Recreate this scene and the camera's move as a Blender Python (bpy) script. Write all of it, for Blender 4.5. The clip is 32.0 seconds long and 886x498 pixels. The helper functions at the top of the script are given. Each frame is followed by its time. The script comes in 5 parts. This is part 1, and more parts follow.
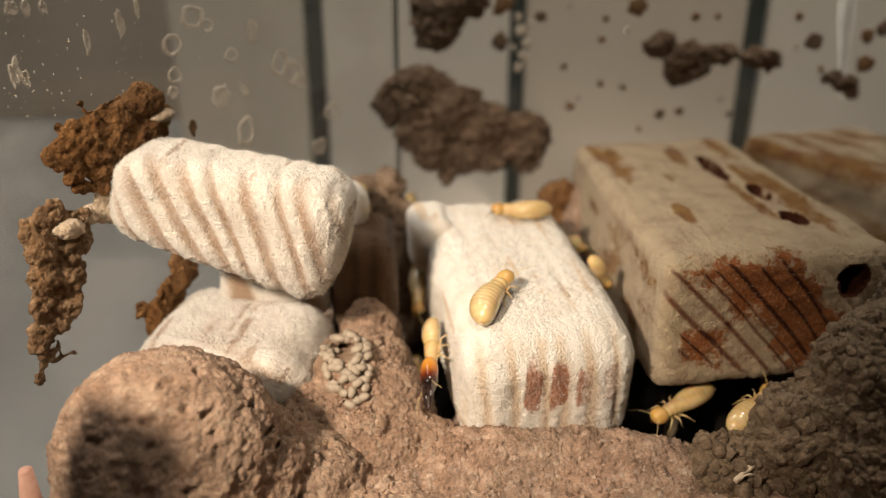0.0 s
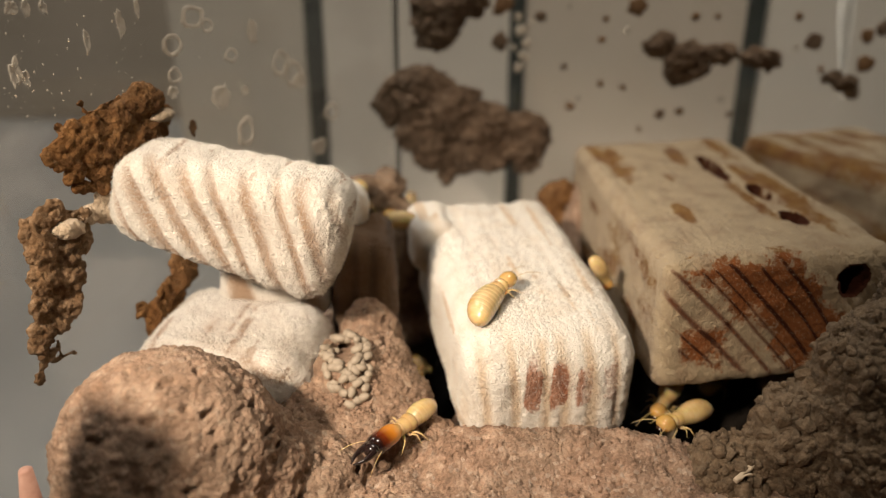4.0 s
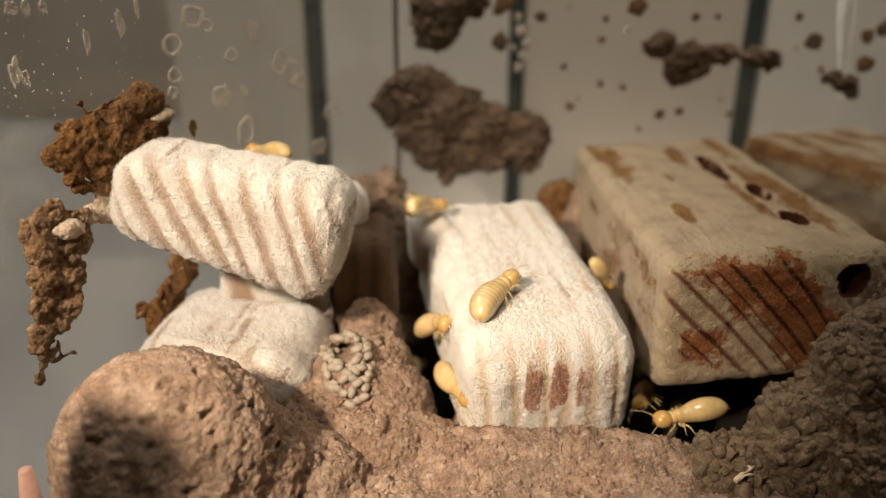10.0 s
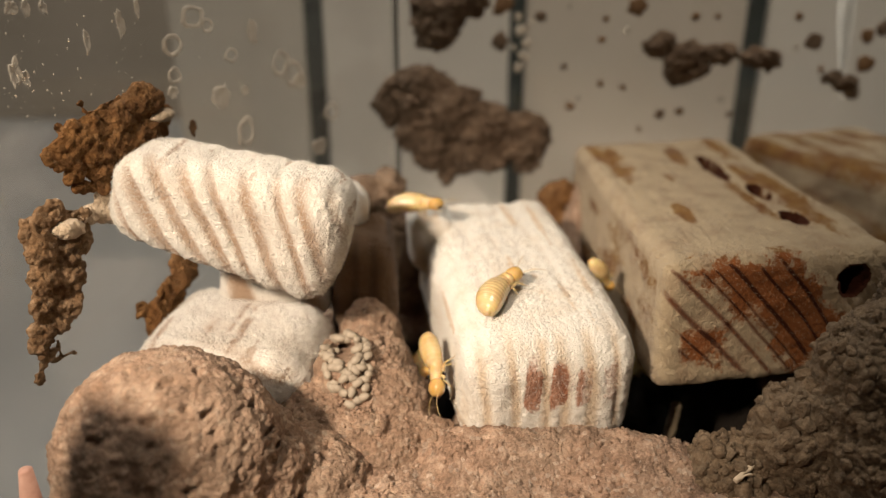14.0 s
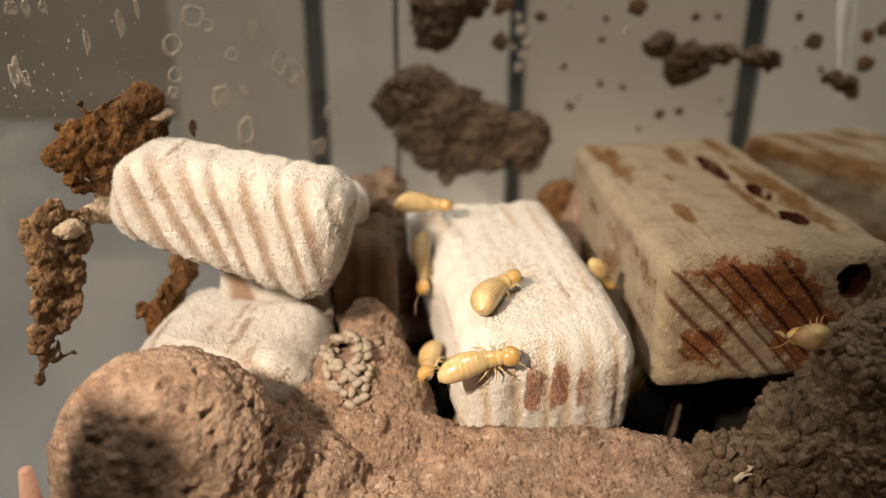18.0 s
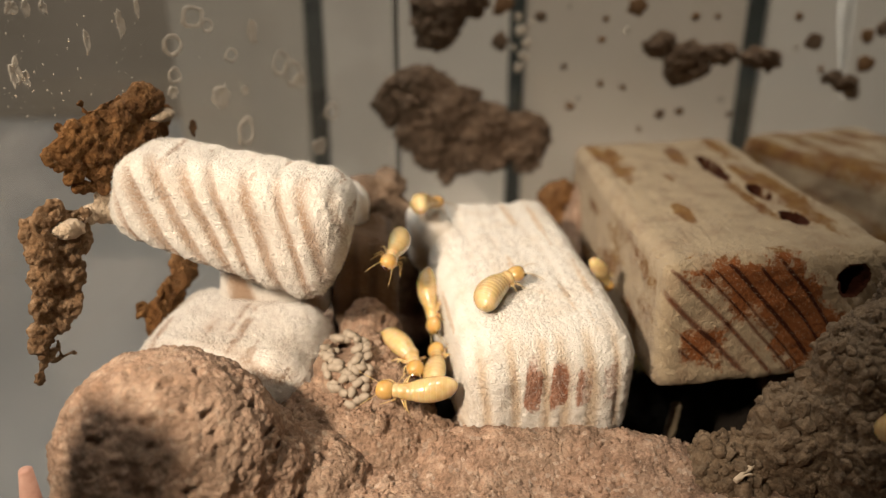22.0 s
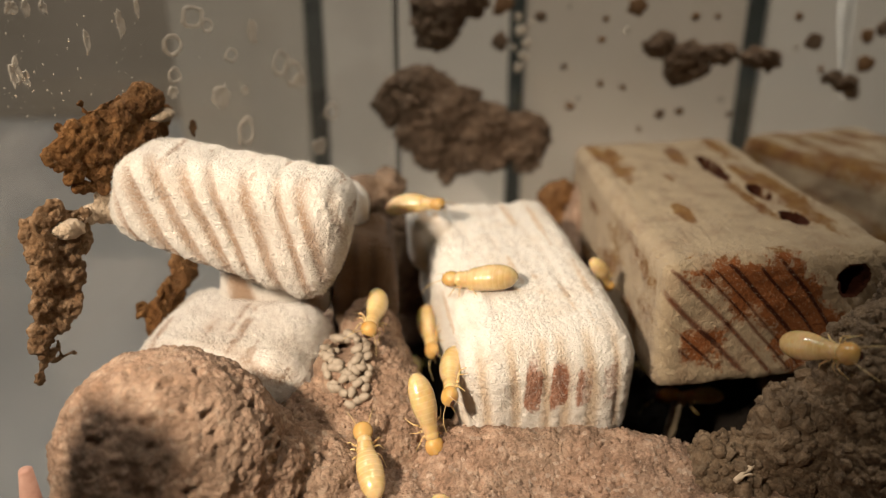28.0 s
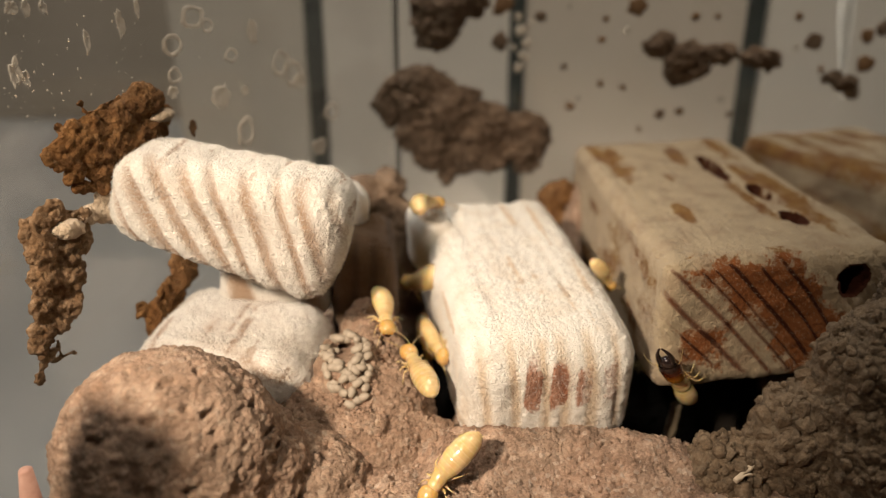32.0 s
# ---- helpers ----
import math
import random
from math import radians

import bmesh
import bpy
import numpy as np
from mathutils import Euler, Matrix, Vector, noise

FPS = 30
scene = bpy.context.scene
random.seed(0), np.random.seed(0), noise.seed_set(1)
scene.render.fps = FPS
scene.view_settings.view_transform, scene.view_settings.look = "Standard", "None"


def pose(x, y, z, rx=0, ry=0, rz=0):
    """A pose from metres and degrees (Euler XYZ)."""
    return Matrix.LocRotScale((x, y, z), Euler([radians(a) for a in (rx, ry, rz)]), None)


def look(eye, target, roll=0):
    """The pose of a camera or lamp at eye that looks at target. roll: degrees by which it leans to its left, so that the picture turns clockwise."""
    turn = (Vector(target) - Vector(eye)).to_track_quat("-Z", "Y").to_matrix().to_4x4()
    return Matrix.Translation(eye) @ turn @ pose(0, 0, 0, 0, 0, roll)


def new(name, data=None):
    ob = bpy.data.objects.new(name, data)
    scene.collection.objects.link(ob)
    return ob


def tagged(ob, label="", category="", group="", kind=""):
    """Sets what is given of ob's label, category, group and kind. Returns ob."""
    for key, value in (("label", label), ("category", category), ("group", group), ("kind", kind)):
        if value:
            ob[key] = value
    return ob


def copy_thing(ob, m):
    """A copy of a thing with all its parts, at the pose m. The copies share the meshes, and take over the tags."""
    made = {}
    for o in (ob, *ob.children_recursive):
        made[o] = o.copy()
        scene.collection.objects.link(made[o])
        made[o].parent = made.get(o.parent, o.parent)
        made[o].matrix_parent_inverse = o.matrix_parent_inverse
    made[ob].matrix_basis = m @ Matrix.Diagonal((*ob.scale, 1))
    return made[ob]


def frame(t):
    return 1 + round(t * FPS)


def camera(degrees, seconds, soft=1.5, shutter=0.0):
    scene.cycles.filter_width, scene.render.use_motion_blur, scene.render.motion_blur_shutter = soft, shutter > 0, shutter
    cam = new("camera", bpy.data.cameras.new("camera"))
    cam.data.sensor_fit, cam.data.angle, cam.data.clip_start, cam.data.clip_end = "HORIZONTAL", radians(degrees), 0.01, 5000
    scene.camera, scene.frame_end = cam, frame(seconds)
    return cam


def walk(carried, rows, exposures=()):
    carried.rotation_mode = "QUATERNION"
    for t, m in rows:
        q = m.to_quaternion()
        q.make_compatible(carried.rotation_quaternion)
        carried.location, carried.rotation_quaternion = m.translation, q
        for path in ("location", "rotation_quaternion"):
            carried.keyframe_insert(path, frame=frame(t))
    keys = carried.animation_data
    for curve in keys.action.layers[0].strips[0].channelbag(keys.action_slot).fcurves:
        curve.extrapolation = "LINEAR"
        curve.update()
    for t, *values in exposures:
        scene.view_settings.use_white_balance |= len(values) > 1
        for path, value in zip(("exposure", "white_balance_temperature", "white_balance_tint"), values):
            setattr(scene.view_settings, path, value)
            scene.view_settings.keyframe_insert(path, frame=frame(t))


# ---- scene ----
# The camera stands still before an open glass tank, 10 cm from the wood.
cam = camera(60, 32.0, soft=1.1)
cam.data.dof.use_dof = True
cam.data.dof.focus_distance = 0.087
cam.data.dof.aperture_fstop = 16.0
EYE = pose(0, 0, 0.080, 68, 0, 0)
walk(cam, [(0.0, EYE), (32.0, EYE)])

# ---- light ----
world = bpy.data.worlds.new("room_air")
scene.world = world
world.use_nodes = True
world.node_tree.nodes["Background"].inputs[0].default_value = (0.9, 0.95, 1.0, 1)
world.node_tree.nodes["Background"].inputs[1].default_value = 0.10


def area_lamp(name, eye, target, size, watts, colour):
    data = bpy.data.lights.new(name, "AREA")
    data.shape, data.size, data.energy, data.color = "DISK", size, watts, colour
    ob = new(name, data)
    ob.matrix_world = look(eye, target)
    return ob


torch = new("torch_light", bpy.data.lights.new("torch_light", "SPOT"))
torch.data.energy, torch.data.color = 1.76, (1.0, 0.82, 0.645)
torch.data.spot_size, torch.data.spot_blend, torch.data.shadow_soft_size = radians(39), 1.0, 0.006
torch.matrix_world = look((-0.071, -0.018, 0.127), (-0.009, 0.083, 0.035))
# Added fill without a known source; brightens the table left of the tank.
area_lamp("side_lamp_light", (-0.22, 0.25, 0.42), (-0.10, 0.235, 0.02), 0.12, 0.44, (1.0, 0.96, 0.91))
# Second added fill, no real lamp: lifts the boards behind the tank.
area_lamp("shelf_lamp_light", (0.035, 0.045, 0.38), (0.035, 0.205, 0.05), 0.08, 0.51, (1.0, 0.87, 0.72))
scene.view_settings.exposure = 0.0

# ---- materials ----


def nodes_of(name):
    m = bpy.data.materials.new(name)
    m.use_nodes = True
    t = m.node_tree
    return m, t, t.nodes["Principled BSDF"]


def node(t, kind, **values):
    n = t.nodes.new(kind)
    for key, value in values.items():
        n.inputs[key].default_value = value
    return n


def coords(t, scale=1000.0):
    tc = t.nodes.new("ShaderNodeTexCoord")
    mp = t.nodes.new("ShaderNodeMapping")
    mp.inputs["Scale"].default_value = (scale, scale, scale)
    t.links.new(tc.outputs["Object"], mp.inputs["Vector"])
    return mp.outputs["Vector"]


def ramp(t, fac, stops):
    r = t.nodes.new("ShaderNodeValToRGB")
    e = r.color_ramp.elements
    while len(e) < len(stops):
        e.new(0.5)
    for k, (at, col) in enumerate(stops):
        e[k].position, e[k].color = at, (*col, 1) if len(col) == 3 else col
    t.links.new(fac, r.inputs["Fac"])
    return r.outputs["Color"]


def noise_tex(t, vec, scale, detail=4.0, rough=0.6):
    n = node(t, "ShaderNodeTexNoise", Scale=scale, Detail=detail, Roughness=rough)
    t.links.new(vec, n.inputs["Vector"])
    return n.outputs["Fac"]


def mix(t, fac, a, b, blend="MIX"):
    n = t.nodes.new("ShaderNodeMix")
    n.data_type, n.blend_type = "RGBA", blend
    for socket, v in ((n.inputs[0], fac), (n.inputs[6], a), (n.inputs[7], b)):
        if isinstance(v, (int, float)):
            socket.default_value = v
        elif isinstance(v, tuple):
            socket.default_value = (*v, 1)
        else:
            t.links.new(v, socket)
    return n.outputs[2]


def maths(t, op, a, b=0.0):
    n = t.nodes.new("ShaderNodeMath")
    n.operation = op
    for socket, v in ((n.inputs[0], a), (n.inputs[1], b)):
        if isinstance(v, (int, float)):
            socket.default_value = v
        else:
            t.links.new(v, socket)
    return n.outputs[0]


def relief(t, bsdf, height, strength, distance):
    b = node(t, "ShaderNodeBump", Strength=strength, Distance=distance)
    t.links.new(height, b.inputs["Height"])
    t.links.new(b.outputs["Normal"], bsdf.inputs["Normal"])


def mud_material(name, dark, mid, light, pale, grey=0.22, shade_below=None):
    """Crumbly dried mud: grains of three browns, pale flecks, fine pits. The last argument is the height in mm below
    which near-black stands in for shade.
    """
    m, t, b = nodes_of(name)
    v = coords(t)
    col = ramp(t, noise_tex(t, v, 0.42, 6.0, 0.78), [(0.3, dark), (0.5, mid), (0.66, light)])
    vor = node(t, "ShaderNodeTexVoronoi", Scale=1.9)
    t.links.new(v, vor.inputs["Vector"])
    cell = t.nodes.new("ShaderNodeSeparateColor")
    t.links.new(vor.outputs["Color"], cell.inputs[0])
    fleck = ramp(t, cell.outputs[0], [(0.90, (0, 0, 0)), (0.97, (1, 1, 1))])
    col = mix(t, maths(t, "MULTIPLY", fleck, 0.3), col, pale)
    shade = ramp(t, cell.outputs[1], [(0.0, (0.8, 0.8, 0.8)), (1.0, (1.12, 1.1, 1.08))])
    col = mix(t, 1.0, col, shade, "MULTIPLY")
    patch = ramp(t, noise_tex(t, v, 0.085, 3.0, 0.6), [(0.42, (0, 0, 0)), (0.62, (1, 1, 1))])
    col = mix(t, maths(t, "MULTIPLY", patch, grey), col, mix(t, noise_tex(t, v, 1.6, 4.0, 0.7), (0.10, 0.075, 0.05), (0.40, 0.33, 0.25)))
    # Cavity and gap shade painted in: near black below the given height.
    if shade_below:
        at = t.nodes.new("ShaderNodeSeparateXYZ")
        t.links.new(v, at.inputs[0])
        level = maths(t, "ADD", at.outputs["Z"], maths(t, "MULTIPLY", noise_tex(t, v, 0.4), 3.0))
        low = ramp(t, maths(t, "DIVIDE", level, 100.0), [((shade_below + 0.5) / 100, (1, 1, 1)), ((shade_below + 2.5) / 100, (0, 0, 0))])
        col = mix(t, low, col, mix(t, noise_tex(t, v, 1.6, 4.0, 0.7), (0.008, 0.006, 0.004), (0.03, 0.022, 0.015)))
    t.links.new(col, b.inputs["Base Color"])
    b.inputs["Roughness"].default_value = 0.88
    b.inputs["Specular IOR Level"].default_value = 0.25
    fine = noise_tex(t, v, 3.2, 5.0, 0.7)
    hill = maths(t, "ADD", maths(t, "MULTIPLY", vor.outputs["Distance"], -0.7), fine)
    relief(t, b, hill, 0.95, 0.0004)
    return m


def wood_material(name, pale, groove, stain, deep, fuzz=1.0, amber=(0.31, 0.165, 0.045), edge=(0.41, 0.60)):
    """Wood under a felt of pale threads; bare stained grain where the stain mask of the mesh says so. Holes use the
    mask too, for painted shade.
    """
    m, t, b = nodes_of(name)
    v = coords(t)
    fine = noise_tex(t, v, 2.6, 6.0, 0.75)
    broad = noise_tex(t, v, 0.22, 3.0, 0.6)
    at = t.nodes.new("ShaderNodeAttribute")
    at.attribute_name = "ring"
    st = t.nodes.new("ShaderNodeAttribute")
    st.attribute_name = "stain"
    g = maths(t, "ADD", at.outputs["Fac"], maths(t, "MULTIPLY", maths(t, "SUBTRACT", fine, 0.5), 0.9))
    col = mix(t, ramp(t, g, [(0.15, (0, 0, 0)), (0.85, (1, 1, 1))]), groove, pale)
    col = mix(t, maths(t, "MULTIPLY", ramp(t, broad, [(0.45, (0, 0, 0)), (0.75, (1, 1, 1))]), 0.45), col, groove)
    speck = ramp(t, noise_tex(t, v, 1.9, 5.0, 0.75), [(0.60, (0, 0, 0)), (0.70, (1, 1, 1))])
    col = mix(t, maths(t, "MULTIPLY", speck, 0.4), col, groove)
    s = maths(t, "ADD", st.outputs["Fac"], maths(t, "MULTIPLY", maths(t, "SUBTRACT", fine, 0.5), 1.3))
    s = ramp(t, s, [(edge[0], (0, 0, 0)), (edge[1], (0.95, 0.95, 0.95))])
    bare = mix(t, ramp(t, g, [(0.25, (0, 0, 0)), (0.6, (1, 1, 1))]), deep, stain)
    tp = t.nodes.new("ShaderNodeAttribute")
    tp.attribute_name = "long_face"
    bare = mix(t, tp.outputs["Fac"], bare, mix(t, ramp(t, broad, [(0.35, (0, 0, 0)), (0.7, (1, 1, 1))]), amber, groove))
    col = mix(t, s, col, bare)
    t.links.new(col, b.inputs["Base Color"])
    b.inputs["Roughness"].default_value = 0.9
    b.inputs["Specular IOR Level"].default_value = 0.2
    t.links.new(maths(t, "MULTIPLY", maths(t, "SUBTRACT", 1.0, s), 0.25 * fuzz), b.inputs["Sheen Weight"])
    b.inputs["Sheen Roughness"].default_value = 0.5
    relief(t, b, maths(t, "ADD", noise_tex(t, v, 3.4, 3.0, 0.7), maths(t, "MULTIPLY", noise_tex(t, v, 1.8, 3.0, 0.6), 0.6)), 1.0, 0.00056 * fuzz)
    return m


MUD = mud_material("pinkish_mud", (0.17, 0.106, 0.068), (0.33, 0.217, 0.148), (0.46, 0.335, 0.24), (0.58, 0.49, 0.39))
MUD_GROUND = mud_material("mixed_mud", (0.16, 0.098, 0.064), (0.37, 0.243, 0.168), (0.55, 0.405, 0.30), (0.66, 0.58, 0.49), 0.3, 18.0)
MUD_GREY = mud_material("grey_mud", (0.09, 0.063, 0.037), (0.185, 0.13, 0.08), (0.28, 0.207, 0.133), (0.42, 0.34, 0.23))
MUD_RUST = mud_material("rusty_mud", (0.12, 0.048, 0.014), (0.22, 0.105, 0.034), (0.33, 0.175, 0.066), (0.46, 0.30, 0.15), 0.1)
MUD_TAN = mud_material("tan_mud", (0.13, 0.068, 0.028), (0.26, 0.155, 0.078), (0.40, 0.265, 0.155), (0.52, 0.40, 0.27), 0.15)
MUD_DARK = mud_material("dark_mud", (0.11, 0.07, 0.044), (0.215, 0.147, 0.098), (0.34, 0.245, 0.17), (0.42, 0.34, 0.26))
WOOD_WHITE = wood_material("felted_wood", (0.80, 0.755, 0.675), (0.40, 0.27, 0.175), (0.36, 0.18, 0.11), (0.19, 0.085, 0.048))
WOOD_CREAM = wood_material("cream_wood", (0.90, 0.86, 0.775), (0.70, 0.55, 0.385), (0.44, 0.21, 0.125), (0.32, 0.13, 0.07), edge=(0.28, 0.72))
WOOD_TAN = wood_material("tan_wood", (0.46, 0.365, 0.235), (0.15, 0.055, 0.02), (0.24, 0.075, 0.018), (0.05, 0.012, 0.004), 0.7, (0.27, 0.145, 0.04))
WOOD_BROWN = wood_material("brown_wood", (0.125, 0.072, 0.036), (0.075, 0.042, 0.02), (0.3, 0.2, 0.13), (0.1, 0.05, 0.03), 0.6)


def plain(name, col, col2, scale, rough, spec=0.4, bump=0.2, trans=0.0):
    m, t, b = nodes_of(name)
    v = coords(t)
    t.links.new(ramp(t, noise_tex(t, v, scale), [(0.3, col), (0.7, col2)]), b.inputs["Base Color"])
    b.inputs["Roughness"].default_value = rough
    b.inputs["Specular IOR Level"].default_value = spec
    b.inputs["Transmission Weight"].default_value = trans
    relief(t, b, noise_tex(t, v, scale * 6), bump, 0.0002)
    return m


PANEL = plain("white_panel_paint", (0.83, 0.78, 0.71), (0.89, 0.85, 0.78), 0.02, 0.5)
# Panel paint darkened where the fill light would leave the board too bright.
PANEL_DIM = plain("dimmed_panel_paint", (0.70, 0.63, 0.54), (0.77, 0.70, 0.61), 0.02, 0.5)
DULL = plain("beige_board_paint", (0.70, 0.65, 0.57), (0.78, 0.73, 0.65), 0.03, 0.5)
BATTEN = plain("grey_green_gap", (0.05, 0.06, 0.058), (0.08, 0.09, 0.085), 0.1, 0.6)
TABLE = plain("light_table_top", (0.37, 0.365, 0.35), (0.44, 0.435, 0.415), 0.03, 0.45)
WALL = plain("dim_wall_paint", (0.16, 0.145, 0.13), (0.21, 0.19, 0.17), 0.01, 0.8)
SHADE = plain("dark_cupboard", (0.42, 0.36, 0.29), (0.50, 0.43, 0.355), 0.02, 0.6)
SPOT = plain("dried_pale_smear", (0.70, 0.61, 0.48), (0.90, 0.84, 0.73), 0.9, 0.6)
SPOT.node_tree.nodes["Principled BSDF"].inputs["Alpha"].default_value = 0.6
SMEAR = plain("brown_smear", (0.16, 0.09, 0.045), (0.30, 0.18, 0.09), 0.9, 0.8)
FRASS = plain("grey_beige_pellet", (0.29, 0.24, 0.18), (0.39, 0.33, 0.255), 0.5, 0.6, 0.4, 0.15)
STRIP = plain("milky_plastic", (0.7, 0.69, 0.66), (0.8, 0.79, 0.76), 0.1, 0.3, 0.5)


def thread_material(name, col):
    """Fine threads that let half of the light through."""
    m, t, b = nodes_of(name)
    a, c, x = node(t, "ShaderNodeBsdfDiffuse", Color=(*col, 1)), node(t, "ShaderNodeBsdfTranslucent", Color=(*col, 1)), t.nodes.new("ShaderNodeMixShader")
    t.nodes.remove(b)
    t.links.new(a.outputs[0], x.inputs[1])
    t.links.new(c.outputs[0], x.inputs[2])
    t.links.new(x.outputs[0], t.nodes["Material Output"].inputs["Surface"])
    return m


THREAD = thread_material("white_threads", (0.90, 0.875, 0.81))
THREAD_TAN = thread_material("tan_threads", (0.64, 0.53, 0.37))
CHIP = plain("pale_splinter", (0.45, 0.36, 0.25), (0.6, 0.5, 0.37), 0.8, 0.8)
PINK = plain("pink_splinter", (0.42, 0.22, 0.16), (0.55, 0.34, 0.26), 0.5, 0.8)

GLASS, _t, _b = nodes_of("tank_glass")
_b.inputs["Base Color"].default_value = (0.97, 0.985, 0.975, 1)
_b.inputs["Roughness"].default_value = 0.03
_b.inputs["Transmission Weight"].default_value = 1.0
_b.inputs["IOR"].default_value = 1.45


# ---- building helpers (lengths in millimetres) ----


def mesh_of(name, verts, faces, material, smooth=True):
    me = bpy.data.meshes.new(name)
    me.from_pydata([tuple(v) for v in verts], [], [tuple(f) for f in faces])
    me.materials.append(material)
    if smooth:
        me.shade_smooth()
    me.update()
    return me


def mm(x, y, z, rx=0, ry=0, rz=0):
    return pose(x / 1000, y / 1000, z / 1000, rx, ry, rz)


def bm_mesh(name, bm, material, smooth=True):
    """The bmesh, drawn in millimetres, as a mesh."""
    for v in bm.verts:
        v.co *= 0.001
    me = bpy.data.meshes.new(name)
    bm.to_mesh(me)
    bm.free()
    me.materials.append(material)
    if smooth:
        me.shade_smooth()
    return me


def part(name, bm, material, parent, label="", smooth=True):
    ob = new(name, bm_mesh(name, bm, material, smooth))
    ob.parent = parent
    return tagged(ob, label)


def empty(name, m):
    ob = new(name)
    ob.empty_display_size = 0.002
    ob.matrix_world = m
    return ob


def box_bm(sx, sy, sz, bevel=0.0, segs=2):
    bm = bmesh.new()
    bmesh.ops.create_cube(bm, size=1.0)
    bmesh.ops.scale(bm, vec=(sx, sy, sz), verts=bm.verts)
    if bevel:
        bmesh.ops.bevel(bm, geom=bm.edges[:], offset=bevel, segments=segs, profile=0.6, affect="EDGES")
    return bm


def setting(name, sx, sy, sz, m, material, label, bevel=0.0):
    ob = new(name, bm_mesh(name, box_bm(sx, sy, sz, bevel), material, False))
    ob.matrix_world = m
    return tagged(ob, label, kind="structure")


def smooth_step(e0, e1, x):
    k = min(1.0, max(0.0, (x - e0) / (e1 - e0)))
    return k * k * (3 - 2 * k)


def lumps(name, balls, material, voxel=0.5, coarse=0.8, grain=0.35, seed=0.0, smoothing=6, dents=(), cells=0.3, pits=0.0):
    """A crumbly mass: ellipsoids (x, y, z, rx, ry, rz, turn) fused, smoothed and roughened."""
    bm = bmesh.new()
    for x, y, z, rx, ry, rz, turn in balls:
        m = Matrix.LocRotScale((x, y, z), Euler((0, 0, radians(turn))), (rx, ry, rz))
        bmesh.ops.create_icosphere(bm, subdivisions=3, radius=1.0, matrix=m)
    me = bpy.data.meshes.new(name)
    bm.to_mesh(me)
    bm.free()
    tmp = bpy.data.objects.new(name, me)
    scene.collection.objects.link(tmp)
    mod = tmp.modifiers.new("fuse", "REMESH")
    mod.mode, mod.voxel_size = "VOXEL", voxel
    if smoothing:
        sm = tmp.modifiers.new("soften", "SMOOTH")
        sm.factor, sm.iterations = 0.5, smoothing
    out = bpy.data.meshes.new_from_object(tmp.evaluated_get(bpy.context.evaluated_depsgraph_get()))
    bpy.data.objects.remove(tmp)
    skin = [(v.co.copy(), v.normal.copy()) for v in out.vertices]
    for v, (p, n) in zip(out.vertices, skin):
        q = p + Vector((seed, seed * 1.7, 0))
        d = coarse * noise.fractal(q * 0.28, 0.8, 2.0, 3)
        c = noise.cell_vector(q * 1.25 + noise.noise_vector(q * 0.8) * 0.6)
        d += grain * (noise.fractal(q * 1.1, 0.7, 2.1, 3) + cells * (c.x - 0.5)) + 0.13 * noise.fractal(q * 2.4, 0.7, 2.0, 2)
        if pits:
            d -= pits * smooth_step(0.36, 0.6, noise.noise(q * Vector((0.55, 0.55, 0.9)) + Vector((7, 3, 1))))
        sink = sum(deep * (1 - smooth_step(0.55 * r, r, (p - Vector((x, y, z))).length)) for x, y, z, r, deep in dents)
        v.co = (p + n * d + Vector((-0.3, 0.88, -0.35)) * sink) * 0.001
    out.materials.clear()
    out.materials.append(material)
    out.shade_smooth()
    out.name = name
    return new(name, out)


